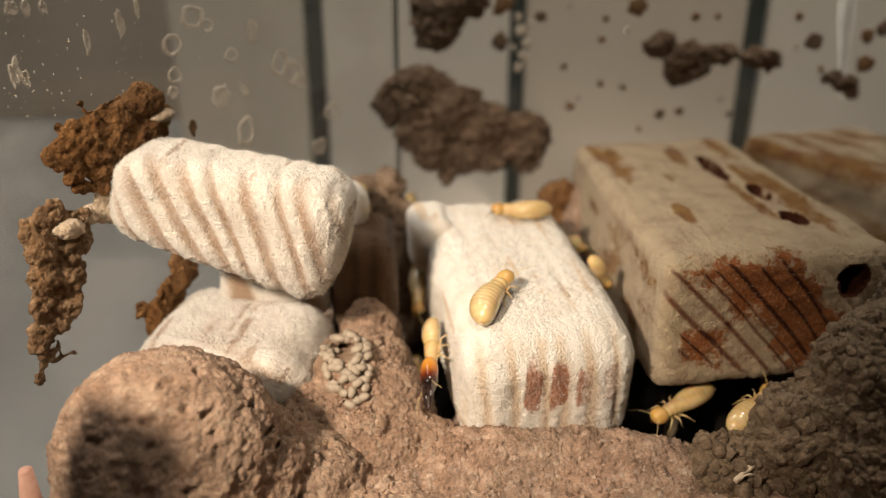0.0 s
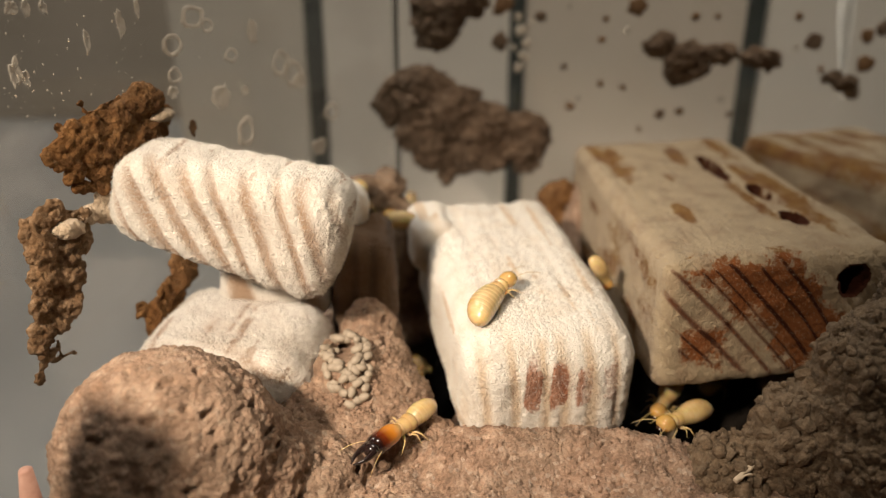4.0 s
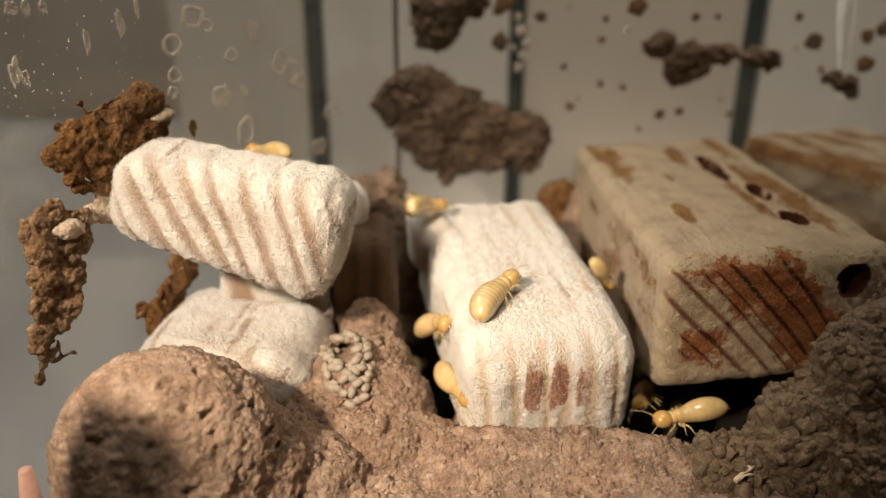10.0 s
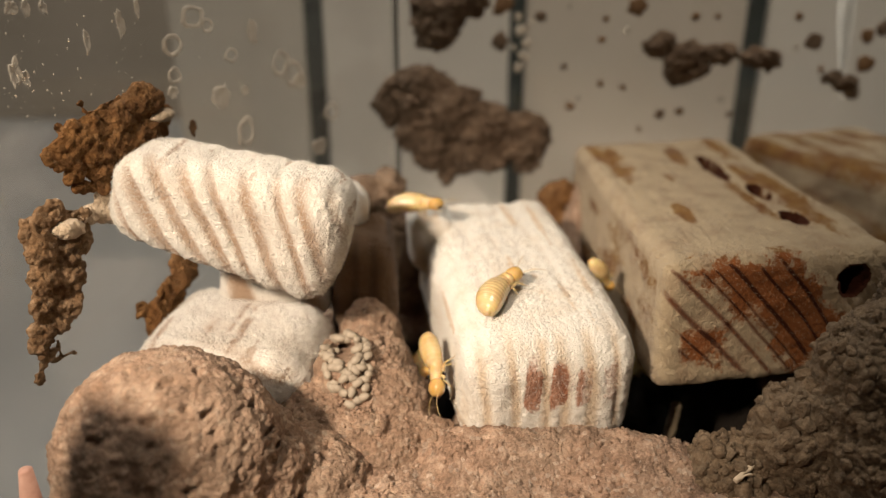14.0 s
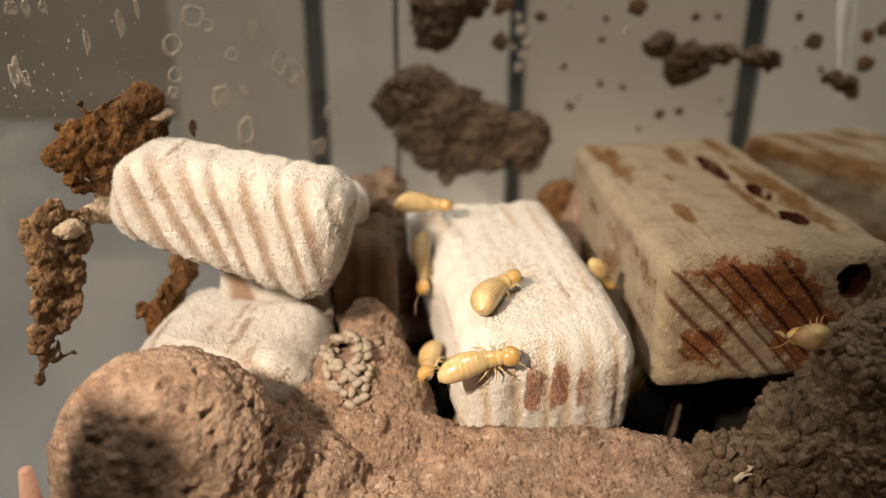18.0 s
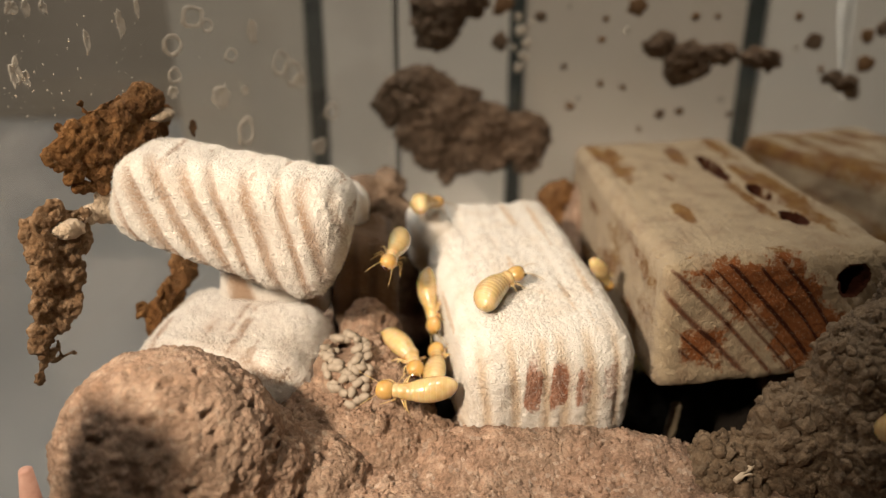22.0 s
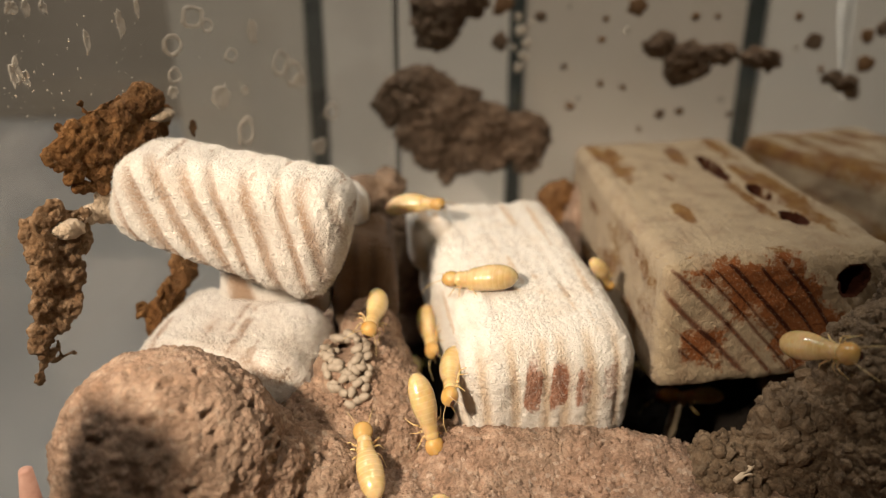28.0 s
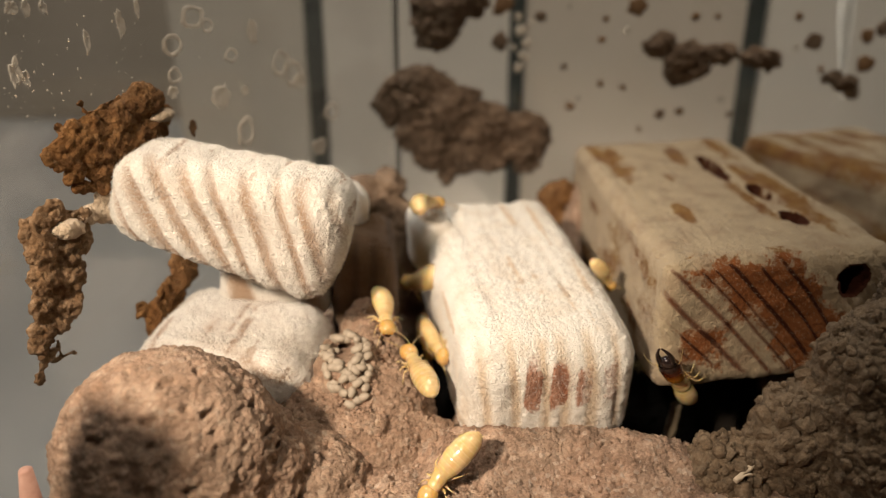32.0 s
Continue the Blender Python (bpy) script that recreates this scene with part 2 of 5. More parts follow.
def timber(name, sx, sy, sz, radius, m, material, rings, stain=None, step=0.45, ridge=0.35, wear=0.6, holes=(), seed=0.0, taper=0.0, shear=0.0, end_holes=(), grow=0.0, droop=0.0, line=1.5, streaks=0.8, rough=0.17):
    """A sawn stick, gnawed round: rounded box with growth-ring ridges.
    rings: (angle of the ring planes about the grain, their distance); stain: a function of the place that gives the bare part."""
    half = Vector((sx / 2, sy / 2, sz / 2))
    inner = half - Vector((radius,) * 3)
    ang, gap = radians(rings[0]), rings[1]
    bm = bmesh.new()
    ring_l = bm.verts.layers.float.new("ring")
    stain_shade_l = bm.verts.layers.float.new("stain")
    long_l = bm.verts.layers.float.new("long_face")
    for axis in range(3):
        a, b = (axis + 1) % 3, (axis + 2) % 3
        na, nb = max(4, int(2 * half[a] / step)), max(4, int(2 * half[b] / step))
        for sign in (-1, 1):
            grid = []
            for i in range(na + 1):
                row = []
                for j in range(nb + 1):
                    p = Vector()
                    p[axis], p[a], p[b] = sign * half[axis], half[a] * (2 * i / na - 1), half[b] * (2 * j / nb - 1)
                    row.append(bm.verts.new(p))
                grid.append(row)
            for i in range(na):
                for j in range(nb):
                    q = (grid[i][j], grid[i + 1][j], grid[i + 1][j + 1], grid[i][j + 1])
                    bm.faces.new(q if sign > 0 else q[::-1])
    bmesh.ops.remove_doubles(bm, verts=bm.verts, dist=step * 0.1)
    for v in bm.verts:
        core = Vector([max(-inner[k], min(inner[k], v.co[k])) for k in range(3)])
        off = v.co - core
        n = off.normalized() if off.length > 1e-6 else Vector((0, 0, 1))
        p = core + n * radius
        q = p + Vector((seed, 2 * seed, 3 * seed))
        r = p.x * math.cos(ang) + p.z * math.sin(ang) + 0.5 * noise.noise(q * 0.12) + 0.004 * p.x * p.x
        r += 0.35 * gap * noise.noise(Vector((r * 0.35 + seed, 0.05 * p.y, 0)))
        w = 0.5 + 0.5 * math.cos(2 * math.pi * r / gap)
        w = 1 - (1 - w) ** line
        streak = smooth_step(0.34, 0.5, noise.noise(Vector((q.x * 0.75, q.y * 0.07, q.z * 0.5))) + 0.22 * noise.noise(q * 0.8))
        pit = slant = 0.0
        v[long_l] = 1.0 if abs(n.y) < 0.5 else 0.0
        v[ring_l] = (1 - (1 - w) * (0.25 + 0.75 * abs(n.y))) * (1 - streaks * streak * (1 - abs(n.y)))
        bare = stain(p, q) if stain else 0.0
        if isinstance(bare, tuple):
            bare, lines = bare
            v[ring_l] = 1 - (1 - v[ring_l]) * lines
        v[stain_shade_l] = bare
        d = ridge * (w - 0.7) * (0.45 + 0.55 * abs(n.y)) * (0.6 + 0.8 * noise.noise(q * 0.25)) + wear * noise.fractal(q * 0.11, 0.9, 2.0, 3)
        d += rough * noise.fractal(q * 1.4, 0.45, 2.0, 3)
        for hx, hy, hrx, hry, deep in holes:
            if n.z > 0.5:
                k = ((p.x - hx) / hrx) ** 2 + ((p.y - hy) / hry) ** 2 + 0.5 * noise.noise(q * 0.6)
                f = 1 - smooth_step(0.75, 1.0, k)
                d -= deep * f
                slant = max(slant, 0.35 * deep * f)
                pit = max(pit, 1.0 if k < 1.3 else 0.0)
        for hx, hz, hrx, hrz, deep in end_holes:
            if n.y < -0.5:
                k = ((p.x - hx) / hrx) ** 2 + ((p.z - hz) / hrz) ** 2 + 0.4 * noise.noise(q * 0.6)
                d -= deep * (1 - smooth_step(0.75, 1.0, k))
                pit = max(pit, 1.0 if k < 1.3 else 0.0)
        # Holes and rims take the darkest grain colour, standing in for shade inside.
        if pit > 0.02:
            v[ring_l], v[stain_shade_l], v[long_l] = -1.5, 1.8, 0.0
        p = p + n * d
        p.y += slant
        p.z *= 1 + grow * p.x / half.x
        p.z -= droop * max(0.0, -p.y - half.y + 9) ** 2 * smooth_step(-0.6, 1.0, p.z / half.z)
        p.y += shear * p.x
        p.x *= 1 + taper * p.y / half.y
        v.co = p
    ob = new(name, bm_mesh(name, bm, material))
    ob.matrix_world = m
    return ob


def felt(block, count, length, material, seed):
    """A felt of short pale threads that stand off a block."""
    rng = random.Random(seed)
    me = block.data
    polys = me.polygons
    bare = me.attributes["stain"].data
    size_most = 2.5 * sorted(f.area for f in polys)[len(polys) // 2]
    verts, faces = [], []
    for _ in range(count):
        f = polys[rng.randrange(len(polys))]
        if bare[f.vertices[0]].value > 1.5 or f.normal.z < -0.4 or f.normal.y > 0.6 or f.area > size_most:
            continue
        c, n = f.center * 1000, f.normal
        side = Vector((rng.uniform(-1, 1), rng.uniform(-1, 1), rng.uniform(-1, 1)))
        lean = (n + side * 0.9).normalized()
        k = lean.cross(side).normalized() * 0.017
        size = length * rng.uniform(0.4, 1.2)
        mid = c + lean * size * 0.5
        tip = c + (lean + side * 0.5).normalized() * size
        b = len(verts)
        verts += [c - k, c + k, mid + k * 0.8, mid - k * 0.8, tip]
        faces += [(b, b + 1, b + 2, b + 3), (b + 3, b + 2, b + 4)]
    ob = new("felt", mesh_of("felt", [v * 0.001 for v in verts], faces, material))
    ob.parent = block
    return tagged(ob, "white fuzzy felt of fine threads", kind="stuff")


# ---- the setting ----
setting("table", 1300, 900, 25, mm(0, 200, -12.5), TABLE, "light grey table top under the glass tank", 1)
setting("wall_north", 3000, 40, 2200, mm(0, 1320, 700), WALL, "dim painted room wall behind the table")
setting("wall_south", 3000, 40, 2200, mm(0, -1320, 700), WALL, "dim painted room wall opposite the tank")
setting("wall_west", 40, 2600, 2200, mm(-1520, 0, 700), WALL, "dim painted room wall beside the table")
setting("wall_east", 40, 2600, 2200, mm(1520, 0, 700), WALL, "dim painted room wall beside the table")
setting("ceiling", 3080, 2680, 40, mm(0, 0, 1820), WALL, "dim painted room ceiling")
setting("floor", 3080, 2680, 40, mm(0, 0, -420), WALL, "dim room floor below the table")
for x, y in ((-610, -210), (610, -210), (-610, 610), (610, 610)):
    setting("table_leg", 50, 50, 375, mm(x, y, -212.5), TABLE, "light grey square table leg", 2)

# White boards with dark gaps stand behind the tank.
screen = tagged(empty("panel_screen", mm(0, 205, 0)), "white board panels with dark grey-green gaps behind the tank", "panel screen")
for x0, x1, paint in ((-71, -37, DULL), (-32, 17, PANEL), (21.2, 77, PANEL_DIM), (82.7, 160, PANEL)):
    b = part("board", box_bm(x1 - x0, 4, 150, 0.7), paint, screen, smooth=False)
    b.location = ((x0 + x1) / 2000, 0, 0.075)
for x in (-34.5, 19.1, 79.9):
    b = part("batten", box_bm(5.7, 3, 150), BATTEN, screen, "dark grey-green batten", smooth=False)
    b.location = (x / 1000, 0.002, 0.075)
cupboard = tagged(empty("dark_box", mm(-225, 395, 0)), "dark brown box standing on the board behind the tank", "box")
part("body", box_bm(230, 60, 200, 2), SHADE, cupboard, smooth=False).location = (0, 0, 0.1)

# The tank: a pane beside the mud, a back pane, a floor.
bm = bmesh.new()
lid = [bm.verts.new((x, y, 0.4)) for x, y in ((-63, 50), (107, 50), (107, 158), (-9, 158))]
up = bmesh.ops.extrude_face_region(bm, geom=[bm.faces.new(lid)])["geom"]
for v in up:
    if isinstance(v, bmesh.types.BMVert):
        v.co.z = 4.0
bmesh.ops.recalc_face_normals(bm, faces=bm.faces)
tank_floor = tagged(new("tank_floor", bm_mesh("tank_floor", bm, GLASS, False)), "glass tank floor under the mud", kind="structure")
tank_floor.visible_shadow = False
pane_left = setting("glass_pane_left", 113, 3, 96, mm(-35.5, 105.8, 52, 0, 0, 63.3), GLASS, "spotted clear glass tank wall with dried smears")
pane_back = setting("glass_pane_back", 112, 3, 96, mm(45.5, 156.5, 52), GLASS, "clear glass tank wall with mud crumbs stuck on")
for p in (pane_left, pane_back):
    p.visible_shadow = False

# ---- mud ----


def soil_height(x, y):
    h = 22.5 + 1.2 * noise.noise(Vector((x, y, 0)) * 0.09)
    h += 3.2 * math.exp(-((y - 76) / 4.0) ** 2) * smooth_step(-5, 2, x) * (1 - smooth_step(24, 34, x))
    pit = math.exp(-(((x - 34) / 13) ** 6 + ((y - 106) / 24) ** 8))
    h -= 18 * pit
    gap = math.exp(-(((x + 2.6) / 4.2) ** 2 + ((y - 101) / 13) ** 4))
    h -= 16 * gap
    h -= 3.5 * math.exp(-(((x - 1.2) / 2.6) ** 2 + ((y - 83.5) / 3.2) ** 2))
    h -= 6 * smooth_step(112, 130, y) * (1 - smooth_step(20, 25, x))
    h += 4.2 * smooth_step(122, 128, y) * smooth_step(22, 26, x) * (1 - smooth_step(58, 64, x))
    h += 4.5 * smooth_step(47, 51, x) * (1 - smooth_step(54, 60, x)) * smooth_step(88, 94, y)
    # Added ridge behind the slit that keeps lamp light out of the cavity.
    h += 13 * math.exp(-((x - 22.5) / 4.5) ** 4) * smooth_step(119, 126, y) * (1 - smooth_step(140, 148, y))
    return h


def soil():
    bm = bmesh.new()
    step, x0, x1, y0, y1 = 0.38, -35, 84, 44, 150
    nx, ny = int((x1 - x0) / step), int((y1 - y0) / step)
    rows = []
    for i in range(nx + 1):
        row = []
        for j in range(ny + 1):
            x, y = x0 + i * step, y0 + j * step
            q = Vector((x, y, 3.3))
            h = soil_height(x, y)
            edge = i in (0, nx) or j in (0, ny)
            c = noise.cell_vector(q * 0.8 + noise.noise_vector(q * 0.7) * 0.7)
            h += 0.5 * noise.fractal(q * 0.4, 0.8, 2.0, 3) + 0.38 * noise.fractal(q * 1.5, 0.6, 2.0, 3) + 0.2 * (c.x - 0.5)
            h -= 1.0 * smooth_step(0.36, 0.6, noise.noise(q * 0.6 + Vector((2, 5, 0))))
            row.append(bm.verts.new((x, y, 4.2 if edge else h)))
        rows.append(row)
    for i in range(nx):
        for j in range(ny):
            bm.faces.new((rows[i][j], rows[i + 1][j], rows[i + 1][j + 1], rows[i][j + 1]))
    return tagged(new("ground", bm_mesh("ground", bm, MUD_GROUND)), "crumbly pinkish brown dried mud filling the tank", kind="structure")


soil()
mound = lumps("mud_mound", [(-29, 68, 28, 12.5, 10, 13, 0), (-25.5, 70, 24, 11.5, 9, 11, 0), (-37, 69, 22, 5, 8, 10, 0), (-26, 66, 20, 13.5, 10, 8, 0), (-16.5, 73, 20.5, 8.5, 8, 7.2, 0)], MUD, 0.28, 0.42, 0.24, 3.0, 24, cells=0.12, pits=0.7)
tagged(mound, "rounded mound of pinkish brown dried mud with a dark patch of cast shadow", "mud mound")
flow = lumps("mud_ramp", [(-10.4, 96, 25.5, 4.8, 5.5, 8.5, 0), (-10, 99, 26.5, 3.2, 3, 8, 0), (-10, 91, 24, 6.5, 6, 7.5, 0), (-8, 86, 22, 7, 7, 7, 0), (-12.2, 87.0, 25.6, 5.2, 6, 6.2, 0), (-10, 79, 21, 9, 6, 5.5, 0), (-3, 80, 20, 6, 5, 5, 0), (-16, 82.5, 22.5, 5.5, 6, 6, 0)], MUD, 0.28, 0.45, 0.26, 9.0, 14, dents=((-12.8, 85.9, 31.4, 1.7, 8), (-14.7, 87.6, 31.5, 1.2, 4)), cells=0.12, pits=0.9)
tagged(flow, "ramp of pinkish brown mud plastered between wood sticks", "mud ramp")
heap = lumps("mud_bank", [(48.6, 73, 30, 8, 7, 14.5, 0), (41.6, 74, 25, 6.6, 6, 9.0, 0), (51, 70, 25, 10, 8, 13, 0), (34, 74, 21, 6, 5, 6, 0), (56, 78, 30, 8, 8, 19, 0)], MUD_GREY, 0.3, 0.7, 0.42, 17.0, 10, cells=0.7)
tagged(heap, "bank of grey-brown crumbly mud beside the wood", "mud bank")

# ---- wood ----


def front_patch(x0, x1, z0, z1, half_y):
    def f(p, q):
        if p.y > -half_y + 2.2:
            return 0.0
        kx = min(p.x - x0, x1 - p.x)
        kz = min(p.z - z0, z1 - p.z)
        return 0.5 + 0.28 * max(-2, min(2, min(kx, kz))) + 0.25 * noise.noise(q * 0.5)
    return f


def middle_stain(p, q):
    if p.y < -18.6:
        band = min(p.x + 5.0, 10 - p.x, p.z + 0.4 + 0.8 * noise.noise(q * 0.9), 6.2 - p.z + 1.2 * noise.noise(q * 0.6))
        faint = 0.5 * smooth_step(2.6, 3.6, p.x)
        return 0.5 + 0.5 * max(-1.5, min(1.0, band)) + 0.14 * noise.noise(q * 0.5) - 0.7 * smooth_step(-0.1, -0.7, math.cos(2 * math.pi * (p.x - 0.4) / 3.2)) - faint
    return 0.0


middle = timber("wood_block", 22, 43, 17, 4.2, mm(9.9, 100.3, 30.2, 6, 0, 10), WOOD_CREAM, (4, 3.2), middle_stain, 0.3, 0.4, 0.35, seed=5.0, droop=0.018)
felt(middle, 80000, 0.34, THREAD, 1)
tagged(middle, "cream white felted wood block with grooved grain, embedded in mud", "wood block", "wood blocks")


STREAKS = ((-10.7, 14, 2.0, 13), (-12.2, 22, 1.8, 6), (1, 18, 1.5, 6), (10.3, 20, 1.7, 8), (-7.6, -11, 1.1, 6), (10.8, -7, 2.4, 14), (4.5, -8, 1.4, 8.5), (8.2, 4, 1.2, 7), (-4.5, 4, 0.8, 3))


def right_stain(p, q):
    """Bare red-brown end grain; amber streaks on the long faces. Gives the bare part and how far ring lines show."""
    if p.y < -26.4:
        x, z = p.x, p.z
        top = 8.0 + 1.1 * noise.noise(q * 0.3) + 0.6 * noise.noise(q * 1.1) - 1.1 * max(0, x - 2)
        low = (2.5 - 0.94 * (x + 16)) if x < -12.7 else -4 - 0.3 * (x + 14) + 1.1 * max(0, x - 2)
        region = min(top - z, z - low + 0.6 * noise.noise(q * 0.7), x + 15.5)
        across = z + 0.9 * x + 1.5 * noise.noise(q * 0.4)
        red = max(0.45 * (across + 3.0), 0.5 * min(x + 13.5, -5.5 - x, 0.6 - z) - 0.6)
        edge = max(-2, min(2, min(region, red)))
        return 0.47 + 0.25 * edge + 0.3 * noise.noise(q * 0.35) + 0.2 * noise.noise(q * 1.1), smooth_step(-0.6, 0.7, region + 0.8 * noise.noise(q * 0.8))
    if p.z > 6.5:
        best = max(1.2 - ((p.x - cx) / rx) ** 2 - ((p.y - cy) / ry) ** 2 for cx, cy, rx, ry in STREAKS)
        return 0.36 * max(-0.7, best) + 0.35 + 0.38 * noise.noise(Vector((q.x * 0.4, q.y * 0.16, 1))) + 0.22 * noise.noise(Vector((q.x * 1.2, q.y * 0.6, 4))), 0.0
    return 0.35 + 0.62 * noise.noise(Vector((q.x * 0.2, q.y * 0.08, q.z * 0.25))) + 0.15 * noise.noise(q * 0.8), 0.0


right = timber("wood_block", 31, 58, 18, 2.2, mm(41, 115.5, 35.2, 0, 0, 2), WOOD_TAN, (42, 2.0), right_stain, 0.3, 0.2, 0.4,
               holes=((4.9, 9.5, 1.2, 6.4, 9), (7.2, -4.5, 1.2, 3.5, 9), (7.2, -16.2, 1.6, 2.7, 9)), end_holes=((9.9, 4.9, 2.0, 2.0, 14),), seed=11.0, shear=0.14, line=5.0, streaks=0.0, rough=0.14)
felt(right, 60000, 0.24, THREAD_TAN, 4)
tagged(right, "tan wood block with rusty bare end grain and gnawed holes", "wood block", "wood blocks")

upper = timber("wood_chunk", 28, 13, 13.5, 4.2, mm(-25.4, 89.5, 49.0, 2, 15, -4), WOOD_WHITE, (33, 3.0), None, 0.3, 0.6, 0.3, seed=21.0, grow=0.2)
felt(upper, 60000, 0.40, THREAD, 2)
tagged(upper, "white felted wood chunk with deep slanting grooves, propped on mud", "wood chunk", "wood blocks")

lower = timber("wood_block", 23.4, 20, 17, 5.5, mm(-27.5, 91.5, 24.8, 6, 4, -12), WOOD_WHITE, (80, 3.4), None, 0.4, 0.3, 0.6, seed=31.0)
felt(lower, 45000, 0.42, THREAD, 3)
tagged(lower, "white felted wood block half buried in the mud ramp", "wood block", "wood blocks")

post = timber("wood_stick", 9.0, 12, 26, 3.2, mm(-11.2, 102.5, 30, 6, 0, 3), WOOD_BROWN, (0, 3.0), None, 0.6, 0.4, 0.5, seed=41.0)
tagged(post, "dark brown wood stick standing behind the mud ramp", "wood stick")
far = timber("wood_block", 30, 60, 20, 3, mm(85, 132, 33, 0, 0, 20), WOOD_TAN, (30, 3), lambda p, q: (0.4 + 0.6 * noise.noise(Vector((q.x * 0.25, q.y * 0.06, q.z * 0.3))), 0.3), 0.8, 0.3, 0.6, seed=51.0)
tagged(far, "tan felted wood block lying at the back of the tank", "wood block", "wood blocks")

# Added out of view only to cast the dark patch on the mound.
lean = timber("wood_stick", 9.5, 3, 61, 1.4, mm(-40.9, 40.5, 29.0, -4, 0, -35), WOOD_CREAM, (20, 2), None, 1.2, 0.1, 0.2, seed=55.0)
tagged(lean, "flat pale wood stick added out of view to shade the mound", "wood stick")

# Smaller pieces of wood round the white chunk.
for name, size, m, mat, label, sd in (
        ("wood_scrap", (6, 10, 12), mm(-14.5, 105, 41.5, 0, 8, 10), WOOD_CREAM, "cream wood scrap leaning behind the white chunk", 61.0),
        ("wood_scrap", (15, 10, 8), mm(-23.5, 101, 34.6, 0, 4, 0), WOOD_WHITE, "cream wood scrap carrying the white chunk", 71.0),
        ("wood_scrap", (6.8, 11, 9), mm(-2.2, 112.4, 36.6, 0, 0, 10), WOOD_CREAM, "cream wood scrap against the cream block", 75.0)):
    tagged(timber(name, *size, 2.4, m, mat, (20, 9), None, 0.5, 0.1, 0.6, seed=sd), label, "wood scrap")

# ---- mud stuck to the panes ----
CA, SA = math.cos(radians(63.3)), math.sin(radians(63.3))


def left_pane(w, z, off=1.6):
    """A place on the inner face of the left pane, w from the corner."""
    return (-10 - w * CA + SA * off, 156.5 - w * SA - CA * off, z)


def left_clump(name, balls, material, label, seed, grain=0.5):
    made = [(*left_pane(w, z, 1.4 + 0.6 * d), rw, 0.6 * d, rz, 63.3) for w, z, rw, rz, d in balls]
    return tagged(lumps(name, made, material, 0.22, 0.7, grain * 0.55, seed, 3, cells=0.2), label, "mud crust", "mud crusts on the glass")


left_clump("mud_crust", ((79, 57.2, 2.2, 1.9, 1.2), (76.3, 58.4, 3, 2.2, 1.4), (73.4, 59.6, 3, 2.2, 1.4), (75.2, 56.6, 3, 2.2, 1.4), (70.5, 60, 3.4, 2.6, 1.6), (66.9, 61, 3.2, 2.3, 1.8), (71, 56.4, 3.6, 2.6, 1.6), (66.5, 57.6, 4, 2.6, 1.6), (63.3, 58.6, 2.2, 1.9, 1.2), (77.4, 54.6, 1.5, 1.0, 0.9), (73.6, 54.4, 2.4, 1.6, 1.2), (76.6, 52.4, 1.5, 0.9, 0.8), (74.6, 52.2, 1.6, 1.0, 0.9), (78.5, 60.2, 0.7, 0.6, 0.6), (74.8, 62.2, 0.6, 0.6, 0.5)),
           MUD_RUST, "rust-brown arched mud crust stuck to spotted glass", 81.0)
left_clump("mud_crust", ((84, 49.8, 2.0, 1.6, 1.3), (81.4, 50.8, 2.2, 1.6, 1.4), (78.6, 49.4, 2.2, 1.5, 1.3), (83.8, 47.4, 2.3, 2.2, 1.8), (80.8, 46.4, 2.6, 2.4, 1.8), (78.2, 46.6, 1.7, 2.2, 1.3), (84.6, 44.2, 2.2, 2.2, 1.8), (81.4, 43, 2.8, 2.4, 1.6), (85, 41, 2.0, 2.1, 1.5), (82.5, 39.8, 2.4, 2.2, 1.5), (85.4, 38, 1.8, 1.7, 1.2), (83.3, 37.8, 1.7, 1.3, 1.1), (86.1, 36.2, 1.3, 1.1, 0.9), (85.4, 34.3, 1.3, 0.8, 0.7), (86.8, 31.9, 0.8, 1.2, 0.7), (86.3, 33.4, 0.5, 0.9, 0.5), (83.6, 33.2, 1.4, 0.45, 0.5), (82, 33.1, 0.7, 0.5, 0.5), (83.6, 34.6, 0.4, 1.0, 0.4)),
           MUD_TAN, "long brown mud crust hanging down the spotted glass", 91.0, 0.6)
left_clump("mud_crust", ((63, 37.2, 2.4, 3.4, 1.2), (65.8, 34.2, 2.6, 2.8, 1.2), (68.6, 32.6, 2.6, 2.2, 1.1), (71.2, 33.9, 1.2, 1.2, 0.8), (61.2, 40, 1.6, 2.6, 1), (66, 29, 5, 3.6, 1.5)),
           MUD_RUST, "dark rust-brown mud crust behind the buried block", 101.0)
left_clump("mud_crust", ((74.4, 48.6, 2.6, 1.3, 1.0), (76.6, 49.6, 1.8, 0.9, 0.9), (74.2, 51, 1.4, 1.4, 0.9)), WOOD_CREAM, "cream chewed-wood bridge between mud crusts", 105.0, 0.15)
left_clump("mud_crust", ((80.4, 48.7, 2.2, 1.2, 2.0), (79, 48.2, 1.6, 1.0, 1.85)), WOOD_CREAM, "cream chewed-wood patch on the hanging crust", 106.0, 0.1)
left_clump("mud_crust", ((63.6, 58.9, 1.6, 0.9, 2.0), (65.2, 58.7, 1.0, 0.7, 2.0)), WOOD_CREAM, "cream chewed-wood patch on the arched crust", 107.0, 0.1)


def back_clump(balls, material, label, seed, voxel=0.35):
    made = [(x, 155 - d, z, rx, d, rz, 0) for x, z, rx, rz, d in balls]
    return tagged(lumps("mud_crust", made, material, voxel, 0.9, 0.75, seed, 1, cells=0.6), label, "mud crust", "mud crusts on the glass")


